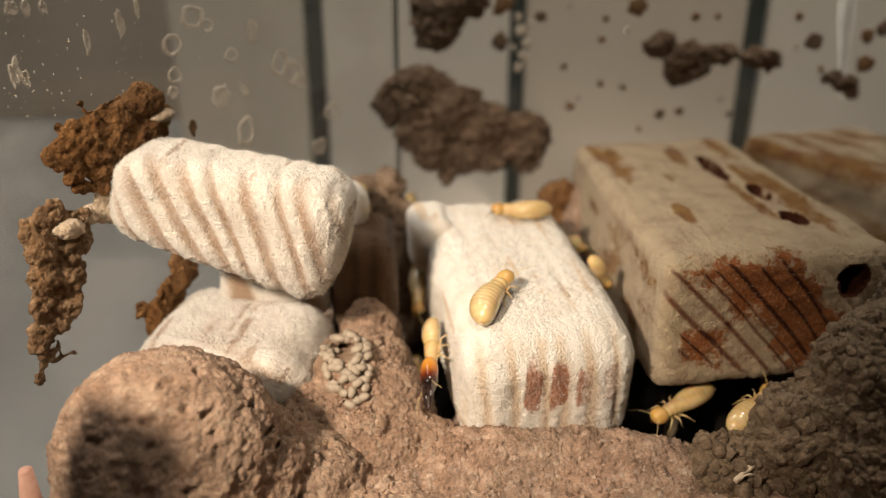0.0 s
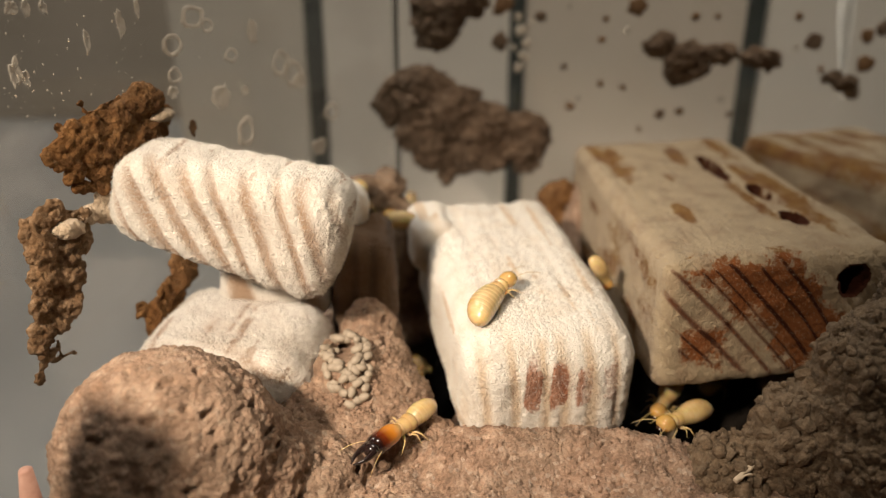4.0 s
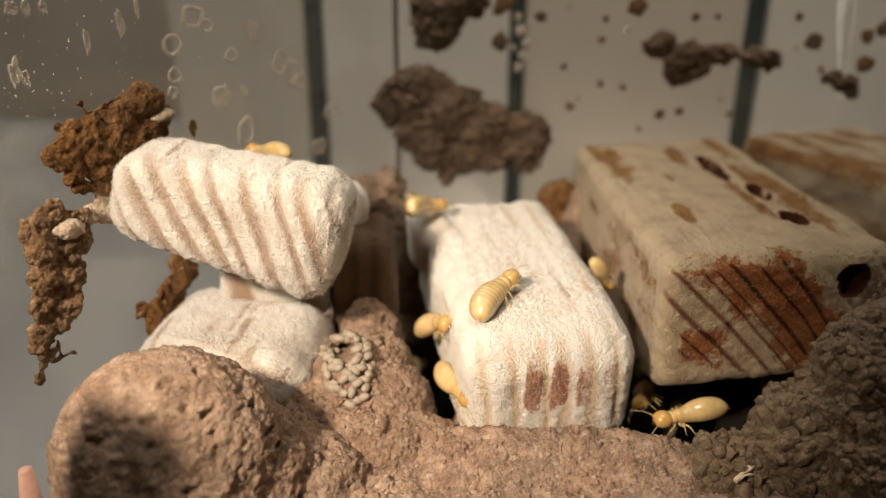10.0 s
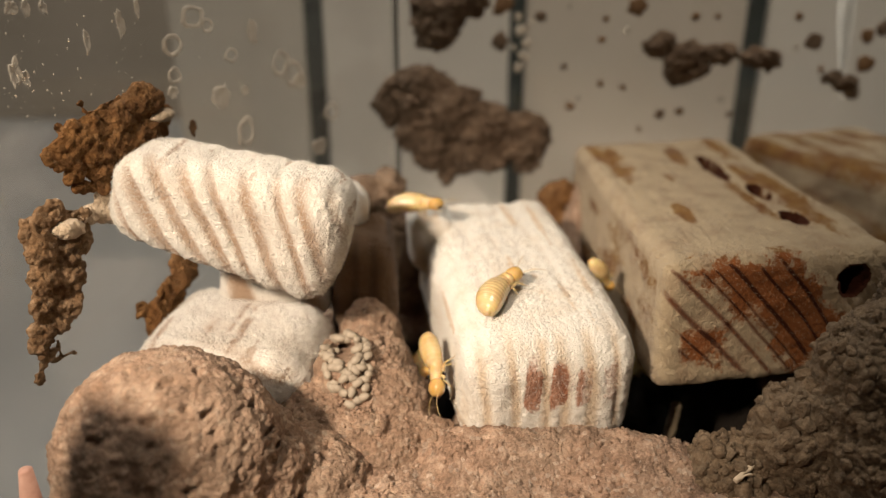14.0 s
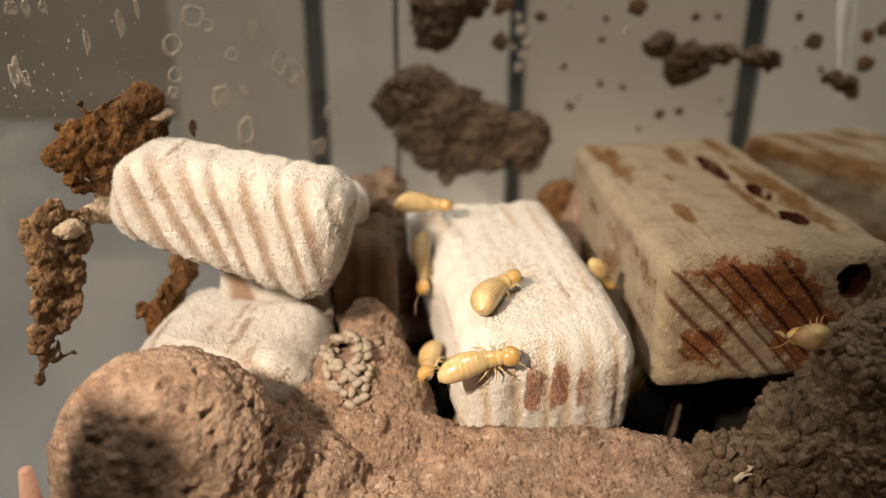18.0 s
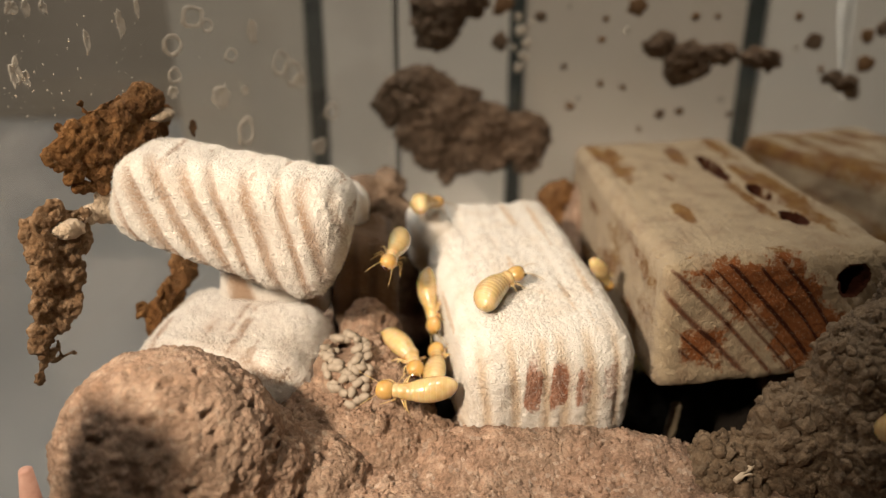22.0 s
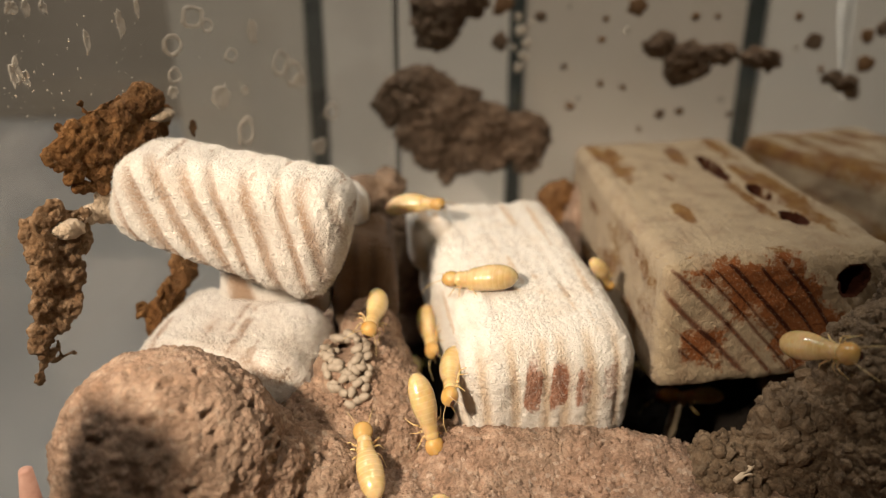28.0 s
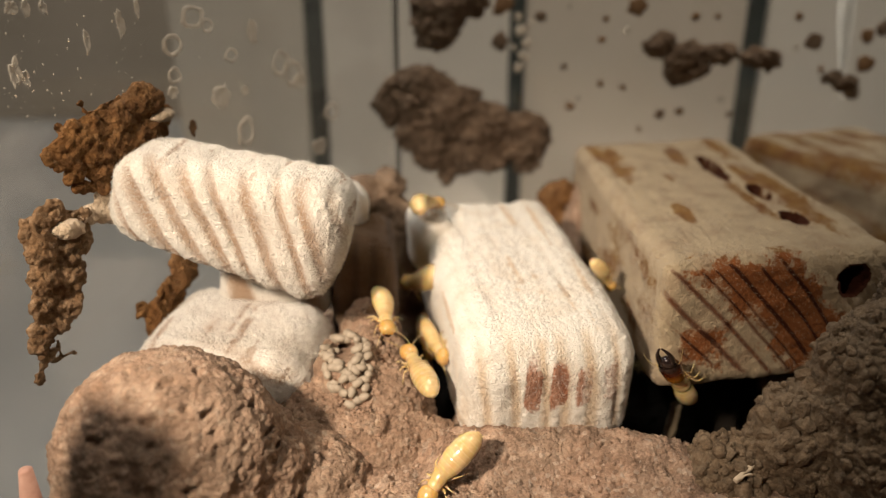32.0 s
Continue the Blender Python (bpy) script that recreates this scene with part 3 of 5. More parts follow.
back_clump(((-5, 51.4, 8, 5.6, 3), (-10.7, 49.6, 4.6, 4.4, 2.5), (1, 48.4, 7, 5.6, 3.5), (7.6, 45.6, 6, 4.6, 3.5), (-3, 43.5, 6.5, 4.6, 3), (15.8, 42.8, 5.6, 5.8, 3), (8, 40.2, 7.5, 4.0, 3), (-1.5, 39, 5, 3.0, 2.5), (17, 37.6, 3, 2.6, 2), (3.5, 36.8, 4, 2, 1.8), (0.7, 34.4, 1.6, 2.0, 1.3)),
           MUD_DARK, "large grey-brown crumbly mud crust on the back glass", 111.0)
back_clump(((-1, 66.1, 5.4, 6, 2), (-2.6, 61.6, 3.2, 1.7, 1.5), (4, 70, 5, 4, 2)), MUD_DARK, "brown mud crust high on the back glass", 121.0)
back_clump(((42.5, 61, 3.4, 2.6, 1.5), (47.6, 58, 4.4, 4.2, 2), (53.2, 59.4, 4.6, 2.0, 1.5), (46.3, 54.6, 1.7, 2.2, 1.2)), MUD_DARK, "flat brown mud patch on the back glass", 131.0)
back_clump(((62, 58.5, 3.8, 1.9, 1.2), (64.5, 57.5, 2, 2, 1)), MUD_DARK, "small brown mud patch on the back glass", 141.0)
back_clump(((77, 54.5, 2.6, 1.5, 1), (80, 53.5, 2.6, 1.8, 1.2), (81.8, 51.3, 1.6, 1, 0.8)), MUD_DARK, "small brown mud patch on the back glass", 151.0)
column = lumps("mud_column", [(-11, 123, 33, 5.5, 5, 10, 0), (-8, 121, 28, 7, 5, 12, 0), (-13, 122, 41, 3, 3, 3, 0), (-9, 123, 42.2, 2.6, 3, 2.4, 0)], MUD_DARK, 0.6, 0.9, 0.5, 161.0, 2)
tagged(column, "brown mud column standing behind the wood", "mud column")
column = lumps("mud_column", [(20, 137, 30, 3, 3, 8, 0), (21, 136, 25, 3.4, 3, 9, 0), (22.5, 137, 36, 2, 2.4, 3, 0)], MUD_RUST, 0.6, 0.8, 0.5, 171.0, 2)
tagged(column, "dark brown mud column beside the tan wood block", "mud column")


def crumb(name, r, material, m, seed, squash=0.5, label="", category="", group=""):
    """A small stuck grain: a knobbly ball, flattened."""
    bm = bmesh.new()
    bmesh.ops.create_icosphere(bm, subdivisions=3, radius=1.0)
    for v in bm.verts:
        q = v.co * 1.3 + Vector((seed * 3.1, seed, 0))
        v.co *= 1 + 0.45 * noise.fractal(q, 0.8, 2.0, 3)
        v.co = Vector((v.co.x * r[0], v.co.y * squash, v.co.z * r[1]))
    ob = new(name, bm_mesh(name, bm, material))
    ob.matrix_world = m
    return tagged(ob, label, category, group)


SPECKS = ((11.1, 61.4, 1.6), (11.5, 68.2, 1.6), (37.4, 68, 1.6), (18.9, 66.1, 0.9), (31.1, 61.7, 0.8), (25.6, 48.7, 0.9), (44, 47, 1.0), (47.9, 47.6, 0.7),
          (31.5, 53.2, 0.7), (72.7, 61.4, 1.7), (82.9, 62.4, 1.4), (83.5, 57.1, 1.6), (86, 64, 1.5), (49, 66.1, 0.8), (53.3, 66.1, 0.6), (24, 56.5, 0.6), (31.7, 65.6, 0.6),
          (36, 52.5, 0.5), (13.5, 38, 1.1), (28, 34, 0.8), (40, 44, 0.5), (58, 47, 0.6), (69, 66, 0.7), (75, 56, 0.6))
for k, (x, z, r) in enumerate(SPECKS):
    crumb("mud_speck", (r, r * (0.8 + 0.5 * noise.random())), SMEAR if k % 3 else MUD_DARK, mm(x, 154.7, z, 0, 40 * k, 0), 5.0 + k, 0.35,
          "small brown mud speck stuck on the back glass", "mud speck", "mud specks on the back glass")

# Pale dried spots and rings on the left pane: (w, z, half width, half height, ring).
SPOTS = ((80.9, 73.3, 0.8, 0.7, 0), (79.3, 73.2, 0.5, 0.9, 0), (77.3, 73.1, 0.5, 0.8, 0), (72.4, 69, 0.45, 1.4, 0), (67.3, 70.6, 0.55, 1.8, 0), (64.5, 72.1, 0.4, 1.2, 0),
         (55.2, 70.4, 2.2, 1.7, 1), (52.7, 69.1, 1.2, 1.0, 1), (59.4, 67.1, 1.9, 1.5, 1), (43.5, 67.3, 1.2, 1.6, 0), (48.5, 64.6, 1.4, 1.0, 1), (59.7, 63.3, 1.3, 1.1, 1))
SPOTS_LOW = ((82, 66.8, 0.8, 1.5, 0), (80.9, 66, 0.4, 1.0, 0), (37.5, 62, 2.2, 2, 1), (34.5, 60, 2.4, 2, 1), (33, 58.4, 1.8, 1.2, 0), (51.5, 59.3, 1.8, 1.6, 0), (46.9, 53, 2, 2.2, 1),
             (24.5, 51.9, 2.2, 1.7, 1), (60.4, 61.1, 1.0, 0.9, 0), (46.4, 59.2, 1, 0.7, 0), (28.5, 46.6, 2.2, 1.7, 0), (57.6, 56, 0.7, 1.1, 2))


def spot(w, z, rw, rz, kind, seed):
    """A dried spot: a thin wavy wafer, or a ring with an uneven rim."""
    bm = bmesh.new()
    n, rims = 40, []
    for ring, depth in ((0.6 if kind == 1 else 0.12, 0.02), (0.75, 0.16), (0.9, 0.16), (1.0, 0.02)):
        row = []
        for k in range(n):
            a = 2 * math.pi * k / n
            q = Vector((math.cos(a) * 1.4 + seed * 7, math.sin(a) * 1.4, ring * 0.8))
            r = ring * (1 + (0.2 if kind == 1 else 0.38) * noise.fractal(q, 0.8, 2.0, 3))
            row.append(bm.verts.new((rw * r * math.cos(a), -depth * (0.5 + noise.random()), rz * r * math.sin(a))))
        rims.append(row)
    for r0, r1 in zip(rims, rims[1:]):
        for k in range(n):
            bm.faces.new((r0[k], r0[(k + 1) % n], r1[(k + 1) % n], r1[k]))
    if kind != 1:
        bm.faces.new(rims[0])
    bmesh.ops.recalc_face_normals(bm, faces=bm.faces)
    ob = new("dried_spot", bm_mesh("dried_spot", bm, SMEAR if kind == 2 else SPOT))
    ob.matrix_world = mm(*left_pane(w, z, 1.55), 0, 0, 63.3)
    word = ("pale dried smear on the clear glass", "pale dried ring on the clear glass", "brown dried smear on the clear glass")[kind]
    return tagged(ob, word, "dried spot", "dried spots on the glass")


for k, row in enumerate(SPOTS + SPOTS_LOW):
    spot(*row, k * 1.0)


def dust():
    """Fine pale dust on the left pane, too many grains to count."""
    rng = random.Random(12)
    bm = bmesh.new()
    m0 = pose(0, 0, 0, 0, 0, 63.3)
    for k in range(230):
        cw, cz, sw, sz = rng.choice(((81, 65.5, 2.2, 3.0), (73, 68, 4, 2.5), (62, 66, 10, 6), (35, 60, 5, 3.5), (45, 60, 14, 8), (80, 60, 6, 9)))
        w, z = rng.gauss(cw, sw), rng.gauss(cz, sz)
        if not (20 < w < 95 and 30 < z < 95):
            continue
        r = rng.choice((0.04, 0.05, 0.07, 0.09, 0.14))
        m = Matrix.LocRotScale(left_pane(w, z, 1.53), m0.to_quaternion(), (r, 0.03, r * rng.uniform(0.7, 1.8)))
        bmesh.ops.create_icosphere(bm, subdivisions=1, radius=1.0, matrix=m)
    return tagged(new("glass_dust", bm_mesh("glass_dust", bm, SPOT)), "fine pale dust and droplets on the glass", kind="stuff")


dust()

# Cream flecks on the back pane, most of them before the dark gap.
for k, (x, z, r) in enumerate(((14.6, 66, 0.7), (15.2, 63.4, 1.0), (16.4, 61, 0.8), (15.8, 58.6, 0.9), (14.9, 56.4, 0.8), (16.8, 64.6, 0.5), (13.9, 60.2, 0.5), (24.5, 68, 0.5), (27.2, 50.2, 0.5), (56, 50, 0.6), (36, 63.5, 0.5), (69.5, 60.3, 0.5))):
    crumb("dried_spot", (r, r * 1.2), SPOT, mm(x, 154.8, z, 0, 50 * k, 0), 40.0 + k, 0.25, "pale dried fleck on the back glass", "dried spot", "dried spots on the glass")

# A milky plastic strip hangs outside the back pane.
bm = bmesh.new()
edge = []
for k in range(13):
    z = 92 - 3.6 * k
    wide = 3.2 - 0.17 * k
    edge.append([bm.verts.new((-wide + 0.03 * k * k, 0.5 * math.sin(k), z)), bm.verts.new((0.02 * k * k, -1.2, z)), bm.verts.new((wide + 0.02 * k * k, 0.3 * math.cos(k), z))])
for r0, r1 in zip(edge, edge[1:]):
    for k in range(2):
        bm.faces.new((r0[k], r0[k + 1], r1[k + 1], r1[k]))
bmesh.ops.solidify(bm, geom=bm.faces[:], thickness=0.4)
strip = new("plastic_strip", bm_mesh("plastic_strip", bm, STRIP))
strip.matrix_world = mm(80, 162, 0)
tagged(strip, "milky white plastic strip hanging behind the back glass", "plastic strip")

# ---- droppings in the opening of the mud ramp ----


def top_of(x, y, from_z=60):
    """Height of the mud or wood under a place."""
    dg = bpy.context.evaluated_depsgraph_get()
    hit, place, normal, _, _, _ = scene.ray_cast(dg, Vector((x, y, from_z)) / 1000, Vector((0, 0, -1)))
    return (place.z * 1000, normal) if hit else (4.2, Vector((0, 0, 1)))


def over(ob, x, y):
    """Height of one thing above a place."""
    inv = ob.matrix_world.inverted()
    hit, place, _, _ = ob.ray_cast(inv @ Vector((x / 1000, y / 1000, 0.06)), inv.to_3x3() @ Vector((0, 0, -1)))
    return (ob.matrix_world @ place).z * 1000 if hit else 4.2


def pellet_mesh(k):
    bm = bmesh.new()
    bmesh.ops.create_icosphere(bm, subdivisions=2, radius=1.0)
    for v in bm.verts:
        s = 1 + 0.16 * noise.noise(v.co * 1.5 + Vector((k * 5, 0, 0)))
        v.co = Vector((v.co.x * 0.86, v.co.y * 0.55, v.co.z * 0.55)) * s
    return bm_mesh("dropping", bm, FRASS)


bpy.context.view_layer.update()
PELLETS = [pellet_mesh(k) for k in range(5)]
rnd = random.Random(4)
spots_taken = []
for k in range(900):
    if len(spots_taken) >= 95:
        break
    a, r = rnd.uniform(0, 6.28), rnd.uniform(0.15, 1) ** 0.6
    x, y = -12.2 + 3.0 * r * math.cos(a) - 0.9 * r * math.sin(a), 84.9 + 4.6 * r * math.sin(a)
    if any((x - u) ** 2 + (y - v) ** 2 < 0.42 for u, v in spots_taken) or (x + 12.8) ** 2 + ((y - 85.7) * 0.8) ** 2 < 2.9:
        continue
    spots_taken.append((x, y))
    z = max(over(o, x, y) for o in (flow, lower))
    ob = new("dropping", PELLETS[k % 5])
    ob.matrix_world = mm(x, y, z + rnd.uniform(0.1, 0.75), rnd.uniform(-35, 35), rnd.uniform(-35, 35), rnd.uniform(0, 180))
    tagged(ob, "grey-beige rounded dropping heaped in the mud opening", "dropping", "droppings in the mud opening")

# Chips and splinters.
chip = empty("wood_chip", mm(34.3, 70.5, top_of(34.3, 70.5)[0] + 0.25, 0, -6, 38))
tagged(chip, "pale splintered wood chip lying on the mud", "wood chip")
for size, shift, turn in (((5.4, 0.8, 0.45), (0, 0, 0), 0), ((2.6, 1.1, 0.4), (0.0012, 0.0004, 0.0002), 24), ((1.8, 0.5, 0.3), (-0.0016, -0.0004, 0.0001), -18)):
    bm = box_bm(*size, 0.12)
    bmesh.ops.subdivide_edges(bm, edges=[e for e in bm.edges if e.calc_length() > 1], cuts=7)
    for v in bm.verts:
        v.co.y *= 0.45 + 0.8 * abs(noise.noise(Vector((v.co.x * 1.3 + turn, 0, 0))))
        v.co += noise.noise_vector(v.co * 0.9 + Vector((turn, 0, 0))) * 0.22
    part("splinter", bm, CHIP, chip).matrix_basis = Matrix.Translation(shift) @ pose(0, 0, 0, 0, 0, turn)
bm = bmesh.new()
bmesh.ops.create_cone(bm, cap_ends=True, segments=14, radius1=3.4, radius2=0.7, depth=26)
for v in bm.verts:
    v.co += noise.noise_vector(v.co * 0.25) * 1.1
sl = new("wood_splinter", bm_mesh("wood_splinter", bm, PINK))
sl.matrix_world = mm(-44.6, 65.5, 15.6, 0, 3, 0)
tagged(sl, "pinkish wood splinter standing in front of the glass", "wood splinter")


def crumbs(heap_only, count, x0, x1):
    """Loose crumbs over the mud, too many to count."""
    rng = random.Random(8)
    bm = bmesh.new()
    dg = bpy.context.evaluated_depsgraph_get()
    made = 0
    while made < count:
        x, y = rng.uniform(x0, x1), rng.uniform(58, 92)
        hit, place, nrm, _, ob, _ = scene.ray_cast(dg, Vector((x, y, 58)) / 1000, Vector((0, 0, -1)))
        if not hit or ob.name.split(".")[0] not in (("mud_bank",) if heap_only else ("ground", "mud_ramp")):
            made += 0.2
            continue
        r = rng.choice((0.12, 0.15, 0.2, 0.25, 0.36))
        if ob.name.startswith("mud_bank"):
            r *= 2.1
        m = Matrix.LocRotScale(place * 1000 - nrm * r * 0.2, Euler([rng.uniform(0, 6) for _ in range(3)]), (r * 1.3, r, r * 0.8))
        ball = bmesh.ops.create_icosphere(bm, subdivisions=1, radius=1.0)["verts"]
        for v in ball:
            v.co = m @ (v.co * rng.uniform(0.75, 1.2))
        made += 1
    ob = new("mud_crumbs", bm_mesh("mud_crumbs", bm, MUD_GREY if heap_only else MUD_GROUND))
    return tagged(ob, "loose grey-brown crumbs strewn over the mud", kind="stuff")


def clod_mesh(k):
    """An angular clod of dried mud."""
    bm = bmesh.new()
    bmesh.ops.create_icosphere(bm, subdivisions=2, radius=1.0)
    for v in bm.verts:
        c = noise.cell_vector(v.co * 1.2 + Vector((k * 4.3, k, 0)))
        v.co *= 0.85 + 0.35 * noise.noise(v.co * 1.1 + Vector((k * 3.7, 0, 0))) + 0.16 * (c.x - 0.5)
        v.co = Vector([math.copysign(abs(c) ** 0.65, c) for c in v.co])
        v.co.z *= 0.75
    return bm_mesh("clod", bm, MUD_GREY, False)


CLODS = [clod_mesh(k) for k in range(8)]
rnd = random.Random(19)
inv = heap.matrix_world.inverted()
laid = []
for k in range(1500):
    if len(laid) >= 290:
        break
    x, z = rnd.uniform(27, 60), rnd.uniform(20, 49)
    size = rnd.choice((0.4, 0.55, 0.7, 0.85, 1.1))
    hit, place, nrm, _ = heap.ray_cast(inv @ Vector((x / 1000, 0.045, z / 1000 + 0.012)), Vector((0, 0.9, -0.43)))
    if not hit or any((place - p).length < 0.0007 * (size + s0) for p, s0 in laid):
        continue
    laid.append((place.copy(), size))
    ob = new("clod", CLODS[k % 8])
    ob.parent = heap
    ob.matrix_basis = Matrix.LocRotScale(place - nrm * size * 0.0003, Euler([rnd.uniform(0, 6) for _ in range(3)]), (size * rnd.uniform(0.9, 1.4), size, size))
crumbs(True, 500, 26, 62)
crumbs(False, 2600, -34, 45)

stub = timber("root_stub", 1.4, 1.4, 12, 0.6, mm(33, 94, 12.2, 0, 6, 0), WOOD_TAN, (0, 2), None, 0.3, 0.1, 0.2, seed=77.0)
tagged(stub, "pale root stub standing in the dark cavity", "root stub")

# ---- termites ----


def chitin(name, col, col2, sub, rough, rings=0.0):
    """Moist translucent skin; rings: length in mm of the plates, whose seams are paler."""
    m, t, b = nodes_of(name)
    v = coords(t)
    tone = ramp(t, noise_tex(t, v, 0.5, 3.0, 0.55), [(0.32, col), (0.66, col2)])
    if rings:
        at = t.nodes.new("ShaderNodeSeparateXYZ")
        t.links.new(v, at.inputs[0])
        seam = ramp(t, maths(t, "FRACT", maths(t, "DIVIDE", at.outputs["Y"], rings)), [(0.0, (1, 1, 1)), (0.2, (0, 0, 0)), (0.85, (0, 0, 0)), (1.0, (1, 1, 1))])
        tone = mix(t, maths(t, "MULTIPLY", seam, 0.14), tone, (0.84, 0.72, 0.47))
    t.links.new(tone, b.inputs["Base Color"])
    b.inputs["Subsurface Weight"].default_value = sub
    b.inputs["Subsurface Radius"].default_value = (1.0, 0.55, 0.18)
    b.inputs["Subsurface Scale"].default_value = 0.0009
    b.inputs["Roughness"].default_value = rough
    b.inputs["Coat Weight"].default_value = 1.0
    b.inputs["Coat Roughness"].default_value = 0.06
    relief(t, b, noise_tex(t, v, 1.5, 2.0, 0.5), 0.15, 0.0001)
    return m


BELLY = chitin("honey_abdomen", (0.50, 0.355, 0.15), (0.65, 0.49, 0.25), 0.6, 0.25, 6.2 / 9)
CHEST = chitin("amber_thorax", (0.50, 0.345, 0.145), (0.63, 0.46, 0.225), 0.6, 0.25)
FACE = chitin("amber_head", (0.48, 0.285, 0.085), (0.60, 0.39, 0.14), 0.5, 0.18)
LIMB = chitin("pale_limb", (0.55, 0.37, 0.16), (0.66, 0.47, 0.22), 0.3, 0.35)
JAW = chitin("dark_jaw", (0.035, 0.012, 0.006), (0.07, 0.022, 0.01), 0.0, 0.2)
BLACK = chitin("black_jaw", (0.010, 0.006, 0.006), (0.022, 0.012, 0.01), 0.0, 0.12)
ARMOUR = chitin("red_brown_head", (0.16, 0.035, 0.006), (0.36, 0.11, 0.016), 0.15, 0.15)
_t = ARMOUR.node_tree
_at = _t.nodes.new("ShaderNodeSeparateXYZ")
_t.links.new(coords(_t), _at.inputs[0])
_t.links.new(ramp(_t, maths(_t, "DIVIDE", _at.outputs["Y"], 5.0), [(0.05, (0.62, 0.33, 0.06)), (0.38, (0.50, 0.19, 0.02)), (0.62, (0.14, 0.025, 0.006)), (0.82, (0.014, 0.006, 0.005))]),
             _t.nodes["Principled BSDF"].inputs["Base Color"])


def loft(stations, sides=18, bm=None):
    """A body from cross sections (x, y, z, half width, half height) along y."""
    bm = bm or bmesh.new()
    rows = []
    for x, y, z, rx, rz in stations:
        rows.append([bm.verts.new((x + rx * math.cos(2 * math.pi * k / sides), y, z + rz * math.sin(2 * math.pi * k / sides))) for k in range(sides)])
    for r0, r1 in zip(rows, rows[1:]):
        for k in range(sides):
            bm.faces.new((r0[k], r0[(k + 1) % sides], r1[(k + 1) % sides], r1[k]))
    bm.faces.new(rows[0])
    bm.faces.new(rows[-1])
    bmesh.ops.recalc_face_normals(bm, faces=bm.faces)
    return bm


def tube(path, r0, r1, sides=6, bm=None, beads=0.0):
    """A tapering limb along points."""
    bm = bm or bmesh.new()
    pts = [Vector(p) for p in path]
    rows = []
    for k, p in enumerate(pts):
        d = (pts[min(k + 1, len(pts) - 1)] - pts[max(k - 1, 0)]).normalized()
        a = d.orthogonal().normalized()
        b = d.cross(a)
        r = r0 + (r1 - r0) * k / (len(pts) - 1)
        r *= 1 + beads * (1 if k % 2 else -1)
        rows.append([bm.verts.new(p + (a * math.cos(2 * math.pi * j / sides) + b * math.sin(2 * math.pi * j / sides)) * r) for j in range(sides)])
    for q0, q1 in zip(rows, rows[1:]):
        for j in range(sides):
            bm.faces.new((q0[j], q0[(j + 1) % sides], q1[(j + 1) % sides], q1[j]))
    bm.faces.new(rows[0])
    bm.faces.new(rows[-1])
    bmesh.ops.recalc_face_normals(bm, faces=bm.faces)
    return bm


def abdomen_bm(length, wide, high, segments=9, bend=0.0, waist=0.64):
    """The abdomen behind its joint at the origin: narrow waist, overlapping plates, blunt end. bend: side curl in degrees at the tip."""
    st = []
    steps = segments * 8
    for k in range(steps + 1):
        f = k / steps
        if f < 0.46:
            r = waist + (1 - waist) * math.sin(math.pi / 2 * f / 0.46)
        else:
            r = max(0.06, 1 - ((f - 0.46) / 0.54) ** 2.5) ** 0.5
        plate = (f * segments) % 1.0
        r *= 1 + 0.016 * (plate - 0.5) - 0.013 * math.exp(-(min(plate, 1 - plate) / 0.09) ** 2)
        a = radians(bend) * f
        st.append((length * 0.5 * math.sin(a) * f, -length * f * (1 - 0.12 * abs(a)), 0.25 * math.sin(math.pi * f), wide * r, high * r))
    return loft(st, 24)


def thorax_bm(y0, y1, k=1.0):
    """Three chest plates that narrow towards the neck, with shallow seams."""
    st = []
    for f, w in ((0, 0.9), (0.08, 1.08), (0.22, 1.1), (0.32, 1.02), (0.35, 0.97), (0.39, 1.0), (0.54, 0.95), (0.63, 0.88), (0.66, 0.83), (0.7, 0.88), (0.82, 0.88), (0.93, 0.72), (1.0, 0.48)):
        st.append((0, y0 + (y1 - y0) * f, 1.4, w * k, w * 0.88 * k))
    return loft(st, 20)


def leg_bm(side, reach, fore):
    """A leg from its hip at the origin: short hip, thigh up and out, shin down to the ground, foot."""
    s = 0.82 * side
    bm = tube([(0, 0, 0), (0.45 * s, 0.06 * fore, -0.2), (0.7 * s, 0.12 * fore, -0.22)], 0.24, 0.17, 8)
    tube([(0.65 * s, 0.12 * fore, -0.22), (0.95 * s, 0.3 * fore, -0.02), (1.3 * s * reach, 0.55 * fore, 0.05)], 0.16, 0.10, 8, bm)
    tube([(1.3 * s * reach, 0.55 * fore, 0.05), (1.62 * s * reach, 0.95 * fore, -0.4), (1.85 * s * reach, 1.3 * fore, -0.85)], 0.085, 0.05, 6, bm)
    tube([(1.85 * s * reach, 1.3 * fore, -0.85), (2.05 * s * reach, 1.6 * fore, -0.93)], 0.045, 0.025, 5, bm)
    return bm


def antenna_bm(side, length):
    pts = []
    for k in range(19):
        f = k / 18
        pts.append((side * (0.1 + length * 0.55 * f - 0.2 * f * f), length * 0.85 * f, 0.35 * math.sin(2.2 * f) - 0.75 * f * f))
    return tube(pts, 0.055, 0.03, 6, None, 0.16)


